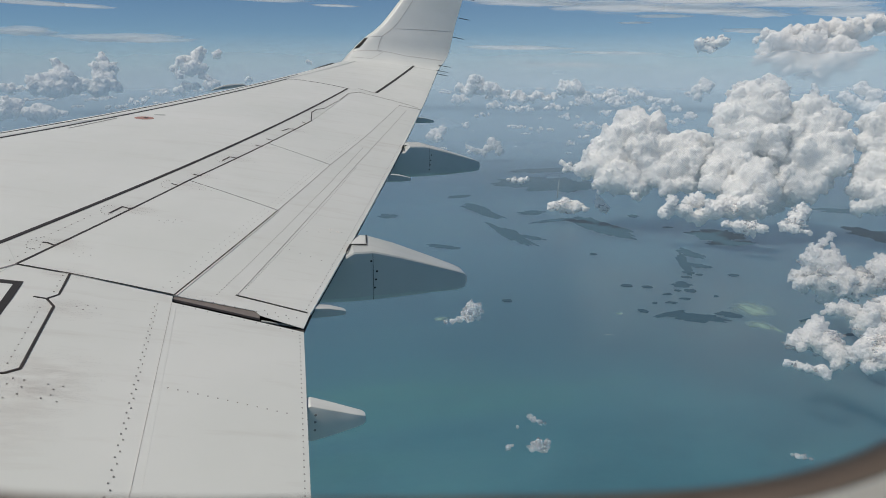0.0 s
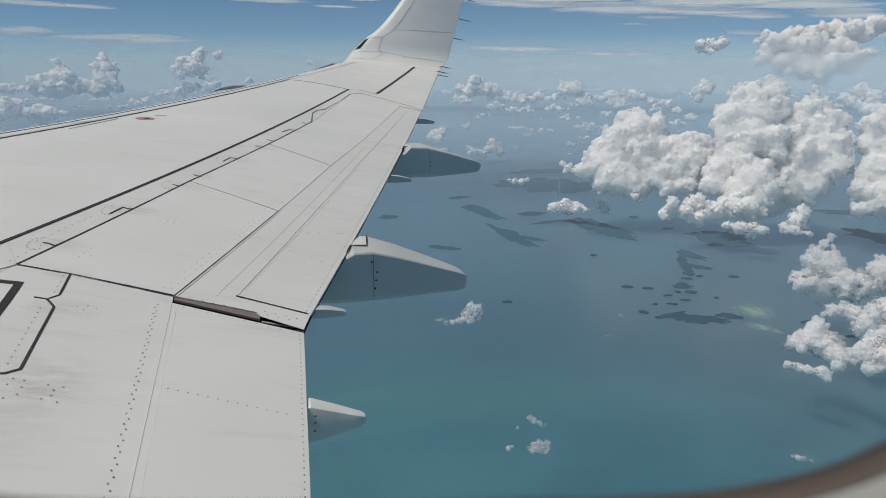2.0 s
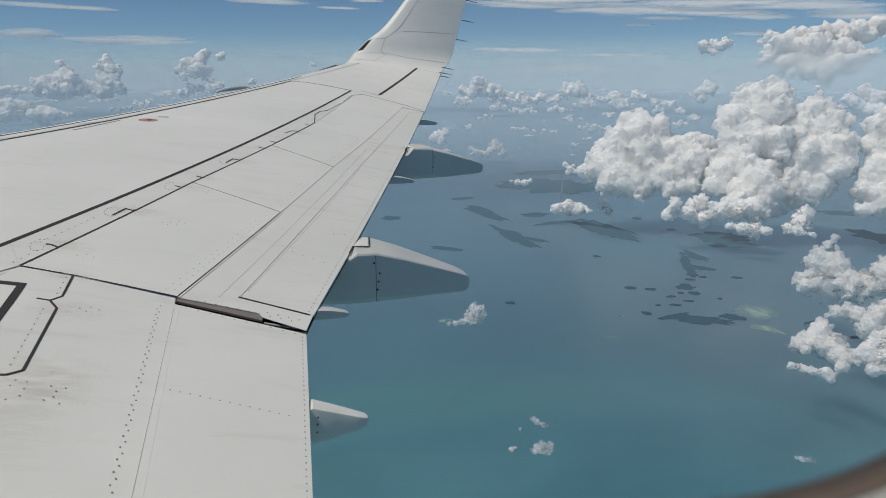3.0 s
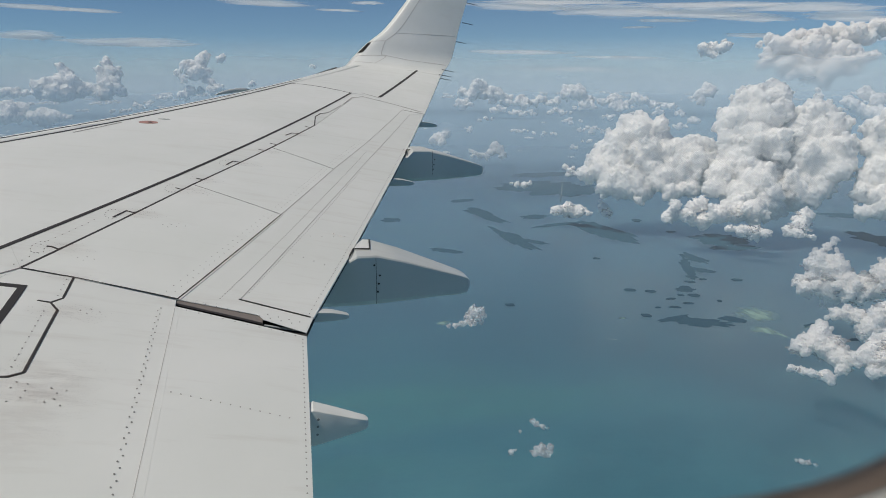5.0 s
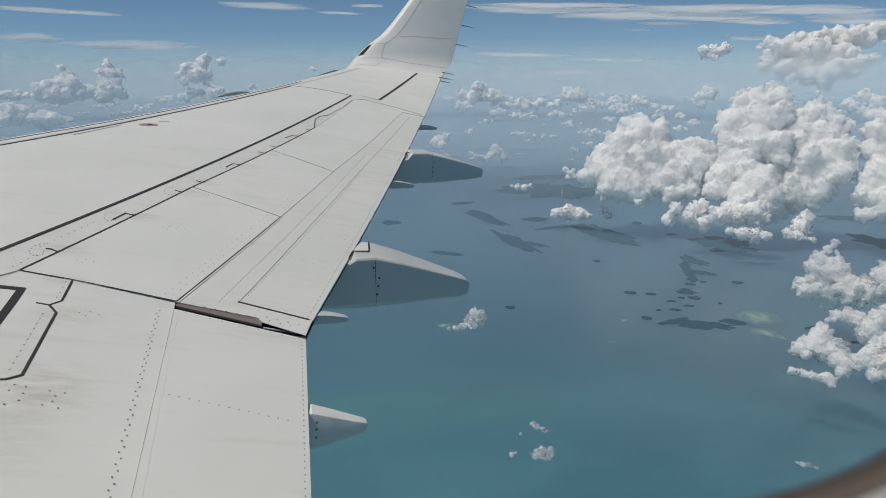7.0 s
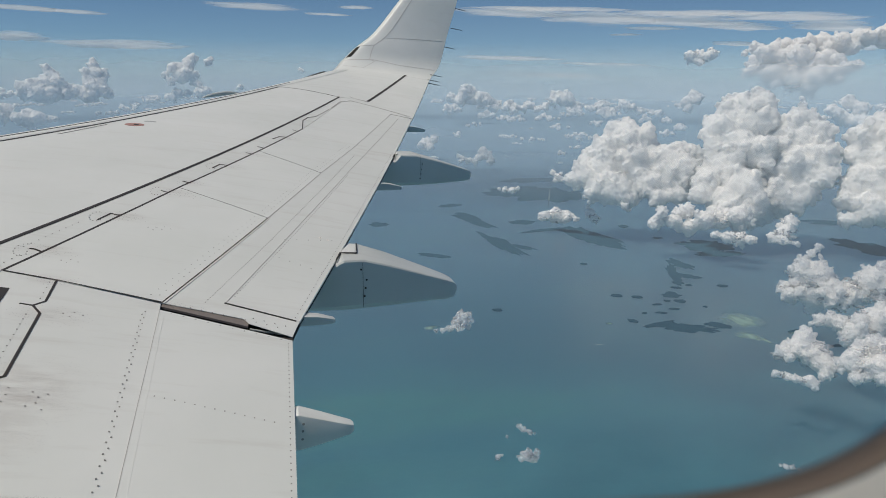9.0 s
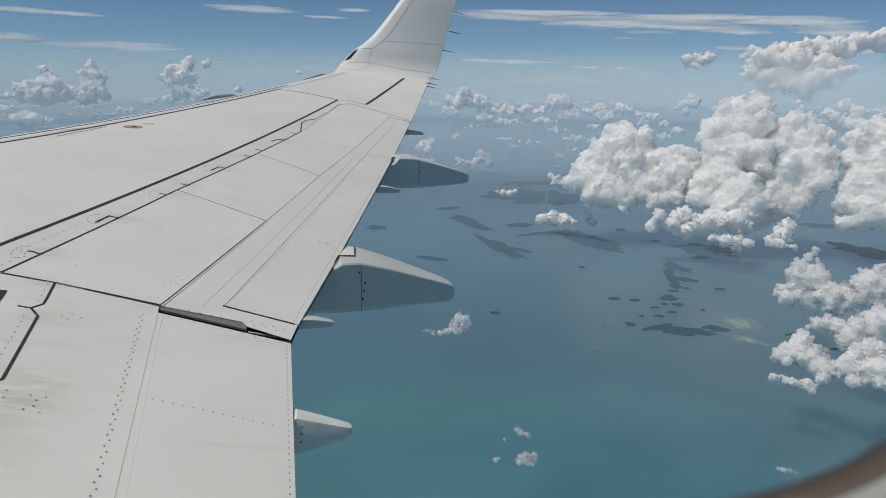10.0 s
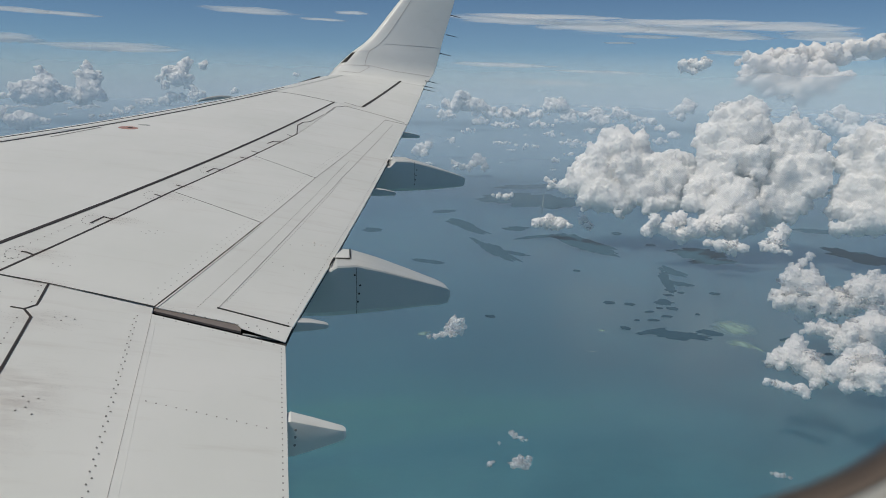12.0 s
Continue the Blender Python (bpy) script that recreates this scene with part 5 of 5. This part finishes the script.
cloud(1679, -494, -300, [(22, -28.2, 10.1), (12.4, -38.7, 7.3), (13.7, -24.7, 12.2), (27, -33.8, 6.2), (-17.9, -28.9, 8.5), (6.5, -21.1, 8.3), (-6.5, -16.1, 11.4), (21.1, -38.9, 6.2), (-33.4, -34.1, 8.8), (2.3, -19.6, 9.5), (22.5, -40.3, 5.1), (-23.2, -30.1, 7.4), (12, -24.3, 11.4), (-25.2, -28.3, 11.1), (8.7, -21.6, 7.6), (5.2, -24.7, 10.1)], 0.94, 61, HAZY, 0.4, "distant hazy cumulus cloud with pale crests", ragged=1.4)
cloud(1652, -576, -300, [(-6.6, -48.3, 11.8), (-21.2, -54.8, 5.7), (-2.4, -56, 6.6), (-6.4, -56.1, 6), (11.4, -51.6, 6.7), (1.6, -57.9, 5.7), (-5.5, -42.6, 8.5), (-15, -44.8, 6.7), (-8.3, -50.1, 11.3), (-13.3, -50.3, 9.2), (21.7, -57.5, 6.9), (-17.6, -44.6, 9.5), (-31.3, -54.2, 6.2)], 0.94, 62, HAZY, 0.4, "distant hazy cumulus cloud with pale crests", ragged=1.4)
cloud(1626, -646, -300, [(-1.8, -42.6, 10.4), (-16.9, -47.6, 8.1), (-27.7, -49.2, 5.3), (0.5, -42.8, 7.5), (-32.9, -49.6, 4.1), (-27.1, -56.3, 4.5), (-18.4, -51.4, 7.5), (-19.3, -52.6, 6.9), (-11, -50.5, 6.1), (-19.2, -54, 6.1), (22.5, -49.3, 3.8), (-33.3, -53.5, 4.8), (-36.2, -50.6, 5.2)], 0.94, 63, HAZY, 0.4, "distant hazy cumulus cloud with pale crests", ragged=1.4)
cloud(1566, -780, -300, [(-14.9, -45.4, 5.7), (-11, -31.6, 8.7), (-9.5, -41.3, 6), (6.5, -41.2, 3.8), (-6.4, -35.7, 4.8), (-16.7, -37.8, 10.1), (-4.7, -33.4, 7.1), (1.4, -36.3, 6.4), (-26.7, -39.6, 4.2), (-2.5, -38.6, 7.8), (-16.9, -34.2, 6.5), (-26, -46.9, 5.1)], 0.94, 64, HAZY, 0.4, "distant hazy cumulus cloud with pale crests", ragged=1.4)
cloud(1601, -707, -300, [(-30.7, -42.5, 3.9), (-12.2, -38.5, 9.4), (-26.1, -36.4, 6.2), (1.9, -37.5, 7.9), (14.1, -39.7, 4.6), (-8.5, -34.8, 11.6), (-5.1, -40.2, 8.2), (7.5, -45.4, 5.7), (-29.7, -40.1, 5.1), (12.9, -38.8, 6.1), (-0.2, -47.3, 5.9), (6.4, -39.4, 4.9), (-0.8, -42.9, 8.4)], 0.94, 65, HAZY, 0.4, "distant hazy cumulus cloud with pale crests", ragged=1.4)
cloud(1200, -341, -300, [(-13.2, -69.5, 2.7), (3.5, -68.5, 2.9), (-3, -65.9, 2.7), (-12.8, -68.7, 2.7), (10, -65.5, 2.7), (-9.5, -69.5, 3.2), (10.8, -67.8, 2.7), (-2.8, -65.1, 2.7), (1.4, -65.5, 2.7)], 0.67, 66, HAZY, 0.4, "distant hazy cumulus cloud with pale crests", ragged=1.4)
cloud(1106, -470, -300, [(-5.3, -67.1, 4.9), (-7.3, -62, 4.3), (-20.5, -67.4, 2.6), (12.6, -67.4, 2.6), (-14.5, -65.8, 3.9), (-8.7, -63.5, 3.6), (9.9, -66.6, 2.6), (9.9, -66.3, 2.7), (-4.9, -64, 2.6), (10.7, -67, 2.6)], 0.65, 67, HAZY, 0.4, "distant hazy cumulus cloud with pale crests", ragged=1.4)
cloud(1214, -637, -300, [(4.8, -64.8, 3), (-13.6, -65.7, 3), (-8.2, -64.2, 4.5), (-18.2, -62.9, 3.1), (-0.9, -59.7, 4.5), (-18.2, -62.8, 3), (-8.9, -62.5, 5.1), (-17.2, -65.6, 3), (-5.2, -61.2, 3.6)], 0.74, 68, HAZY, 0.4, "distant hazy cumulus cloud with pale crests", ragged=1.4)
cloud(777, -350, -300, [(-6.5, -71.6, 1.8), (2, -70.4, 1.8), (0.5, -70.6, 1.9), (3.9, -70.6, 1.8), (3.4, -70.2, 1.8), (-2.1, -72.3, 1.8), (0.8, -71.5, 1.8), (-7.2, -71.5, 1.8)], 0.46, 69, HAZY, 0.4, "distant hazy cumulus cloud with pale crests", ragged=1.4)
cloud(1260, -724, -300, [(1.3, -62.6, 3.3), (0.9, -62.8, 3.2), (-2.4, -59.7, 4.7), (-5.8, -63.2, 3.6), (-9.9, -53.2, 6.4), (-1, -64, 3.1), (-8.4, -60.1, 3.8), (-18.1, -63.7, 4.7), (-17.1, -63, 4.4), (-12.8, -61.7, 3.9)], 0.78, 70, HAZY, 0.4, "distant hazy cumulus cloud with pale crests", ragged=1.4)
cloud(989, -630, -300, [(-9.2, -56.4, 4.2), (-2.5, -61.5, 4.6), (-5.8, -57.1, 5.4), (-6.9, -59.9, 5.1), (-5.4, -62.3, 3.3), (-9, -64.1, 2.9), (-13.4, -60.1, 3.2), (-12.3, -61.9, 2.9), (1.8, -60.7, 3.5), (-13.9, -63.2, 3.1)], 0.63, 71, HAZY, 0.4, "distant hazy cumulus cloud with pale crests", ragged=1.4)

# scattered far puffs, too many to count
SEEDS = []
for k in range(4):
    rng = random.Random(70 + k)
    lumps = [(Vector((rng.gauss(0, 18), rng.gauss(0, 14), rng.uniform(0, 7))), rng.uniform(2.2, 5.5)) for _ in range(26)]
    lumps += [(p + Vector((rng.gauss(0, 1), rng.gauss(0, 1), rng.gauss(0.3, 0.8))) * r * 0.8, r * rng.uniform(0.3, 0.5)) for p, r in lumps for _ in range(6)]
    made = heap_mesh(lumps, -5, 2.1, 60 + k, 4.0, 1.6, 1.0, 0.0)
    co, quads = np.empty(len(made.vertices) * 3), np.empty(len(made.polygons) * 4, int)
    made.vertices.foreach_get("co", co)
    made.polygons.foreach_get("vertices", quads)
    SEEDS.append((co.reshape(-1, 3), quads.reshape(-1, 4)))
verts, faces, count = [], [], 0
for k in range(210):
    rng = random.Random(300 + k)
    far = 1900 + 2700 * rng.random() ** 0.6 if k < 150 else rng.uniform(700, 1500)
    turn = rng.uniform(-0.95, 0.6)
    size = rng.uniform(0.4, 1.2) * (0.5 + far / 5000) if k < 150 else rng.uniform(0.08, 0.26)
    m = Matrix.Translation((far * math.cos(turn), far * math.sin(turn), -92 + 5 * size)) @ pose(0, 0, 0, 0, 0, rng.uniform(0, 360)) @ Matrix.Diagonal((size, size, size * rng.uniform(0.7, 1.3), 1))
    co, quads = SEEDS[k % 4]
    m = np.array(m)
    verts.append(co @ m[:3, :3].T + m[:3, 3])
    faces.append(quads + count)
    count += len(co)
me = bpy.data.meshes.new("far_cumulus")
me.from_pydata(np.concatenate(verts).tolist(), [], np.concatenate(faces).tolist())
me.materials.append(HAZY)
me.shade_smooth()
tagged(new("far_cumulus", me), "countless small hazy cumulus clouds over the far sea", "clouds", kind="stuff")

# a boat's wake and a pale causeway on the far land
def strip(name, start, end, wide, color, label, category):
    u = Vector(end) - Vector(start)
    w = Vector((-u.y, u.x, 0)).normalized() * wide / 2
    s, e = Vector((*start, SEA + 0.25)), Vector((*end, SEA + 0.25))
    up = Vector((0, 0, 0.05))
    bm = lofted([[s + w * 0.3, s - w * 0.3, s - w * 0.3 - up, s + w * 0.3 - up], [s.lerp(e, 0.5) + w, s.lerp(e, 0.5) - w, s.lerp(e, 0.5) - w - up, s.lerp(e, 0.5) + w - up], [e + w * 0.6, e - w * 0.6, e - w * 0.6 - up, e + w * 0.6 - up]])
    return tagged(part(name, bm, shader(name, color, 0.7)[0], None), label, category)


strip("boat_wake", (234, -117), (232, -121), 0.4, (0.5, 0.55, 0.56), "thin white wake of a small boat at sea", "wake")
strip("causeway", (653, -268), (529, -216), 1.3, (0.17, 0.22, 0.24), "pale straight causeway over dark land", "road")


# ---- high ice cloud ----
# glowing ring stands in for haze on the horizon, fading upwards
def haze_glow_material():
    m, n, l, b = shader("horizon_haze_glow", (0.4, 0.5, 0.6), 1.0)
    n.remove(b)
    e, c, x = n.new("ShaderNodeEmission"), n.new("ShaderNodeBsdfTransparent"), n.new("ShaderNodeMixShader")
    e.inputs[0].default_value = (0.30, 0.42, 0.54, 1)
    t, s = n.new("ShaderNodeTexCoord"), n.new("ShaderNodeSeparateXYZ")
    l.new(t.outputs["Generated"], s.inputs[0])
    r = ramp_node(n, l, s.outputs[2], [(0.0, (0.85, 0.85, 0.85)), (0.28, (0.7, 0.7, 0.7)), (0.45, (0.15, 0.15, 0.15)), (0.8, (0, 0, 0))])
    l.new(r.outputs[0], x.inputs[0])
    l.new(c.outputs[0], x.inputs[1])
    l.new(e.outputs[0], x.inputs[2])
    l.new(x.outputs[0], n["Material Output"].inputs[0])
    return m


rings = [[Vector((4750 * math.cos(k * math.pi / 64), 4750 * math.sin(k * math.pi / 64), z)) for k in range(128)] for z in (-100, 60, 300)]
tagged(part("backdrop", lofted(rings, True, False), haze_glow_material(), None), "glowing ring standing in for pale blue haze along the far horizon", "haze", kind="structure")


def deck_material():
    """Sheet standing in for air haze over the far sea, opacity painted thicker outwards."""
    m, n, l, b = shader("painted_sea_haze", (0.30, 0.40, 0.52), 1.0)
    n.remove(b)
    d, c, x = n.new("ShaderNodeBsdfDiffuse"), n.new("ShaderNodeBsdfTransparent"), n.new("ShaderNodeMixShader")
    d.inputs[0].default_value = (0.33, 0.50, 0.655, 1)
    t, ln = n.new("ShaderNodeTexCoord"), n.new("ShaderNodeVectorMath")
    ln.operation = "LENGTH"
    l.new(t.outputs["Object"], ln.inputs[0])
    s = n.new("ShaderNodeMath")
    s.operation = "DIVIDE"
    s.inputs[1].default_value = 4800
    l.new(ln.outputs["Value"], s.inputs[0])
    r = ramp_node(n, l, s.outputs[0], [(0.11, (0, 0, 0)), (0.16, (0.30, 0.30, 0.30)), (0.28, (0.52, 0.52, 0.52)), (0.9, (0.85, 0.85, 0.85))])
    l.new(r.outputs[0], x.inputs[0])
    l.new(c.outputs[0], x.inputs[1])
    l.new(d.outputs[0], x.inputs[2])
    l.new(x.outputs[0], n["Material Output"].inputs[0])
    return m


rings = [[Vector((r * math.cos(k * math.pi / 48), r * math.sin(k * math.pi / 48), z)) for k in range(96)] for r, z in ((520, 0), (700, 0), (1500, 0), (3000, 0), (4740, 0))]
deck = part("haze_sheet", lofted(rings, True, False), deck_material(), None)
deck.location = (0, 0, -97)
tagged(deck, "thin pale sheet painted as haze over the distant sea", "haze", kind="structure")


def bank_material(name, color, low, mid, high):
    """Material of a haze stand-in, its painted opacity thinning out upwards."""
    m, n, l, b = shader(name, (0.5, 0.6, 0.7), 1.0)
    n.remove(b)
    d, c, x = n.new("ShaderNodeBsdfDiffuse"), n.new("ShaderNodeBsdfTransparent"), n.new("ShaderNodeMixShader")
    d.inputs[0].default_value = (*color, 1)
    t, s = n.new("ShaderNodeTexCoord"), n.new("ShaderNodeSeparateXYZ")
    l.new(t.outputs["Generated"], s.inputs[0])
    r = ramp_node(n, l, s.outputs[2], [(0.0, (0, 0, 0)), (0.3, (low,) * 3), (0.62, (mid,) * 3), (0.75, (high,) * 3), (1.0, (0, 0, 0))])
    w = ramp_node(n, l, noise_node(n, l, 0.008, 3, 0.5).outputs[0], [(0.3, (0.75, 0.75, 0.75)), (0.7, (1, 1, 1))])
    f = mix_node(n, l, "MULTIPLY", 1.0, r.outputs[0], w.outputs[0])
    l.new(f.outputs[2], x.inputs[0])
    l.new(c.outputs[0], x.inputs[1])
    l.new(d.outputs[0], x.inputs[2])
    l.new(x.outputs[0], n["Material Output"].inputs[0])
    return m


# sloping sheets added in place of air haze, rising outwards over the sea
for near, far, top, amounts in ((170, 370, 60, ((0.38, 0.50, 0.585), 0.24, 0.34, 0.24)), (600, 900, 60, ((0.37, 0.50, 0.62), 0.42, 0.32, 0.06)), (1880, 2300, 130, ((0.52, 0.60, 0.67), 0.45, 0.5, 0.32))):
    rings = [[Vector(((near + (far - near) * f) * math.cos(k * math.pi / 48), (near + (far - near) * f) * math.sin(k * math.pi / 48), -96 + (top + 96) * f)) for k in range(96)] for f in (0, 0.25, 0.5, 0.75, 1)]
    tagged(part("haze_sheet", lofted(rings, True, False), bank_material("painted_haze_bank", *amounts), None, smooth=True), "thin pale sloping sheet painted as haze over the sea", "haze", kind="structure")


def cirrus_material():
    m, n, l, b = shader("cirrus", (0.9, 0.88, 0.88), 1.0)
    n.remove(b)
    d, back, both = n.new("ShaderNodeBsdfDiffuse"), n.new("ShaderNodeBsdfTranslucent"), n.new("ShaderNodeAddShader")
    c, x = n.new("ShaderNodeBsdfTransparent"), n.new("ShaderNodeMixShader")
    for q in (d, back):
        q.inputs[0].default_value = (0.49, 0.475, 0.46, 1)
    l.new(d.outputs[0], both.inputs[0])
    l.new(back.outputs[0], both.inputs[1])
    t, sub, ln = n.new("ShaderNodeTexCoord"), n.new("ShaderNodeVectorMath"), n.new("ShaderNodeVectorMath")
    sub.operation, ln.operation = "MULTIPLY_ADD", "LENGTH"
    sub.inputs[1].default_value, sub.inputs[2].default_value = (2, 2, 0), (-1, -1, 0)
    l.new(t.outputs["Generated"], sub.inputs[0])
    l.new(sub.outputs[0], ln.inputs[0])
    grain = noise_node(n, l, 0.012, 7, 0.62, (0.22, 1.9, 1))
    sum_up = n.new("ShaderNodeMath")
    sum_up.operation = "MULTIPLY_ADD"
    sum_up.inputs[1].default_value = 1.5
    inner = n.new("ShaderNodeMath")
    inner.operation = "SUBTRACT"
    inner.inputs[0].default_value = 0.35
    l.new(ln.outputs["Value"], inner.inputs[1])
    l.new(grain.outputs[0], sum_up.inputs[0])
    l.new(inner.outputs[0], sum_up.inputs[2])
    g = ramp_node(n, l, sum_up.outputs[0], [(0.22, (0, 0, 0)), (0.45, (0.42, 0.42, 0.42)), (0.8, (0.78, 0.78, 0.78))])
    l.new(g.outputs[0], x.inputs[0])
    l.new(c.outputs[0], x.inputs[1])
    l.new(both.outputs[0], x.inputs[2])
    l.new(x.outputs[0], n["Material Output"].inputs[0])
    return m


CIRRUS = cirrus_material()
for k, (x, y, z, long, tall, tilt) in enumerate((
    (3426, 1104, 186, 293, 32, 0),
    (3530, 702, 162, 639, 36, -0.5),
    (3437, 1069, 304, 427, 20, 1),
    (3490, 880, 299, 347, 16, 1),
    (3598, 95, 358, 481, 28, 1),
    (3590, -256, 331, 267, 12, 1),
    (3578, -395, 367, 187, 16, 0),
    (3407, -1162, 348, 641, 40, 1.5),
    (3252, -1543, 325, 695, 48, 2),
    (3065, -1886, 305, 641, 44, 2),
    (2928, -2093, 277, 427, 32, 3),
    (2805, -2256, 313, 694, 36, 2),
    (3190, -1666, 244, 186, 10, 0),
    (3129, -1779, 273, 320, 16, 1),
    (3335, -1355, 49, 878, 18, 1),
    (3414, -1141, 132, 586, 18, 0.5),
    (3223, -1603, 102, 532, 12, 1),
    (2917, -2109, 197, 293, 18, 3),
    (2688, -2394, 268, 373, 44, 3),
    (2624, -2464, 189, 293, 52, 2),
    (3040, -1926, 339, 802, 24, 1),
    (3340, -1342, 366, 883, 20, 1),
)):
    bm = bmesh.new()
    bmesh.ops.create_circle(bm, cap_ends=True, segments=48, radius=1)
    bmesh.ops.subdivide_edges(bm, edges=bm.edges[:], cuts=1)
    for v in bm.verts:
        p = Vector((v.co.x * 2.2, v.co.y * 1.5, k * 3.7))
        w = 1 + 0.5 * noise.noise(p * 1.6) + 0.25 * noise.noise(p * 4)
        v.co = Vector((v.co.x * long * 0.56, v.co.y * tall * 1.3 * w, 0.0))
    streak = part("cirrus_cloud", bm, CIRRUS, None, smooth=True)
    streak.matrix_basis = Matrix.Translation((x, y, z)) @ Matrix.Rotation(math.atan2(y, x) - math.pi / 2, 4, "Z") @ Matrix.Rotation(radians(tilt), 4, "Y") @ Matrix.Rotation(radians(35), 4, "X")
    tagged(streak, "thin white streak of high cirrus cloud", "cloud", "cirrus streaks")


# ---- cabin window round the camera ----
def oval(grow, x):
    """A rounded window outline in the cabin wall, grown outwards, at depth x."""
    pts, lean = [], radians(7.6)
    for k in range(96):
        a = 2 * math.pi * k / 96
        c, s = math.cos(a), math.sin(a)
        u = math.copysign(abs(c) ** 0.5, c) * (0.204 + grow)
        v = math.copysign(abs(s) ** 0.5, s) * (0.224 + grow)
        pts.append(Vector((x, -0.0534 + u * math.cos(lean) - v * math.sin(lean), 0.1139 + u * math.sin(lean) + v * math.cos(lean))))
    return pts


window = thing("window_1", "rounded cabin window with dark gasket and white surround", "window", kind="structure")
part("gasket", lofted([oval(0.0, 0.152), oval(0.001, 0.148), oval(0.005, 0.1475), oval(0.0055, 0.16), oval(0.0, 0.152)], True, False), RUBBER, window, "dark brown rubber gasket", True)
part("window_surround", lofted([oval(0.0048, 0.147), oval(0.016, 0.135), oval(0.05, 0.08), oval(0.07, 0.05), oval(0.10, 0.045)], True, False), TRIM, window, "white moulded plastic surround", True)
bm = bmesh.new()
inner = [bm.verts.new(p) for p in oval(0.098, 0.046)]
outer = []
for k in range(96):
    a = 2 * math.pi * k / 96
    m = max(abs(math.cos(a)), abs(math.sin(a)))
    outer.append(bm.verts.new((0.046, 0.5 + 3.5 * math.cos(a) / m, 0.05 + 1.02 * math.sin(a) / m)))
back = [bm.verts.new((0.11, v.co.y, v.co.z)) for v in outer]
hole = [bm.verts.new((0.11, p.y, p.z)) for p in oval(0.098, 0.11)]
for i in range(96):
    j = (i + 1) % 96
    bm.faces.new((inner[i], inner[j], outer[j], outer[i]))
    bm.faces.new((outer[i], outer[j], back[j], back[i]))
    bm.faces.new((back[i], back[j], hole[j], hole[i]))
    bm.faces.new((hole[i], hole[j], inner[j], inner[i]))
bmesh.ops.recalc_face_normals(bm, faces=bm.faces)
tagged(part("wall_cabin", bm, TRIM, None), "white plastic cabin side wall panel", "wall", kind="structure")


def board(name, lo, hi, label, category):
    bm = bmesh.new()
    bmesh.ops.create_cube(bm, size=1)
    for v in bm.verts:
        v.co = Vector([(a + b) / 2 + c * (b - a) for a, b, c in zip(lo, hi, v.co)])
    return tagged(part(name, bm, TRIM, None), label, category, kind="structure")


board("floor", (-3.0, -2.95, -1.05), (-0.25, 3.95, -1.0), "plain cabin floor", "floor")
board("wall_fore", (-3.3, 3.96, -1.6), (-0.25, 4.0, 1.2), "plain cabin partition", "wall")
board("wall_aft", (-3.3, -3.0, -1.6), (-0.25, -2.96, 1.2), "plain cabin partition", "wall")
# barrel of the hull, open where the side wall stands
for lo, hi in ((32, 168), (192, 328)):
    rings = []
    for y in (-3.0, -1.5, 0.0, 1.5, 3.0, 4.0):
        arc = [radians(lo + (hi - lo) * k / 24) for k in range(25)]
        rings.append([Vector((-1.52 + 1.86 * math.cos(t), y, 0.05 + 1.86 * math.sin(t))) for t in arc] + [Vector((-1.52 + 1.82 * math.cos(t), y, 0.05 + 1.82 * math.sin(t))) for t in arc[::-1]])
    tagged(part("wall_hull", lofted(rings), PAINT, None, smooth=True), "white airliner hull section round the cabin", "hull", kind="structure")
# far side is unseen; gaps between these added pillars let light in
for k in range(14):
    y = -2.95 + 0.52 * k
    board("wall_pillar", (-3.37, y, -0.34), (-3.33, y + 0.2, 0.44), "plain pillar between cabin windows", "wall")
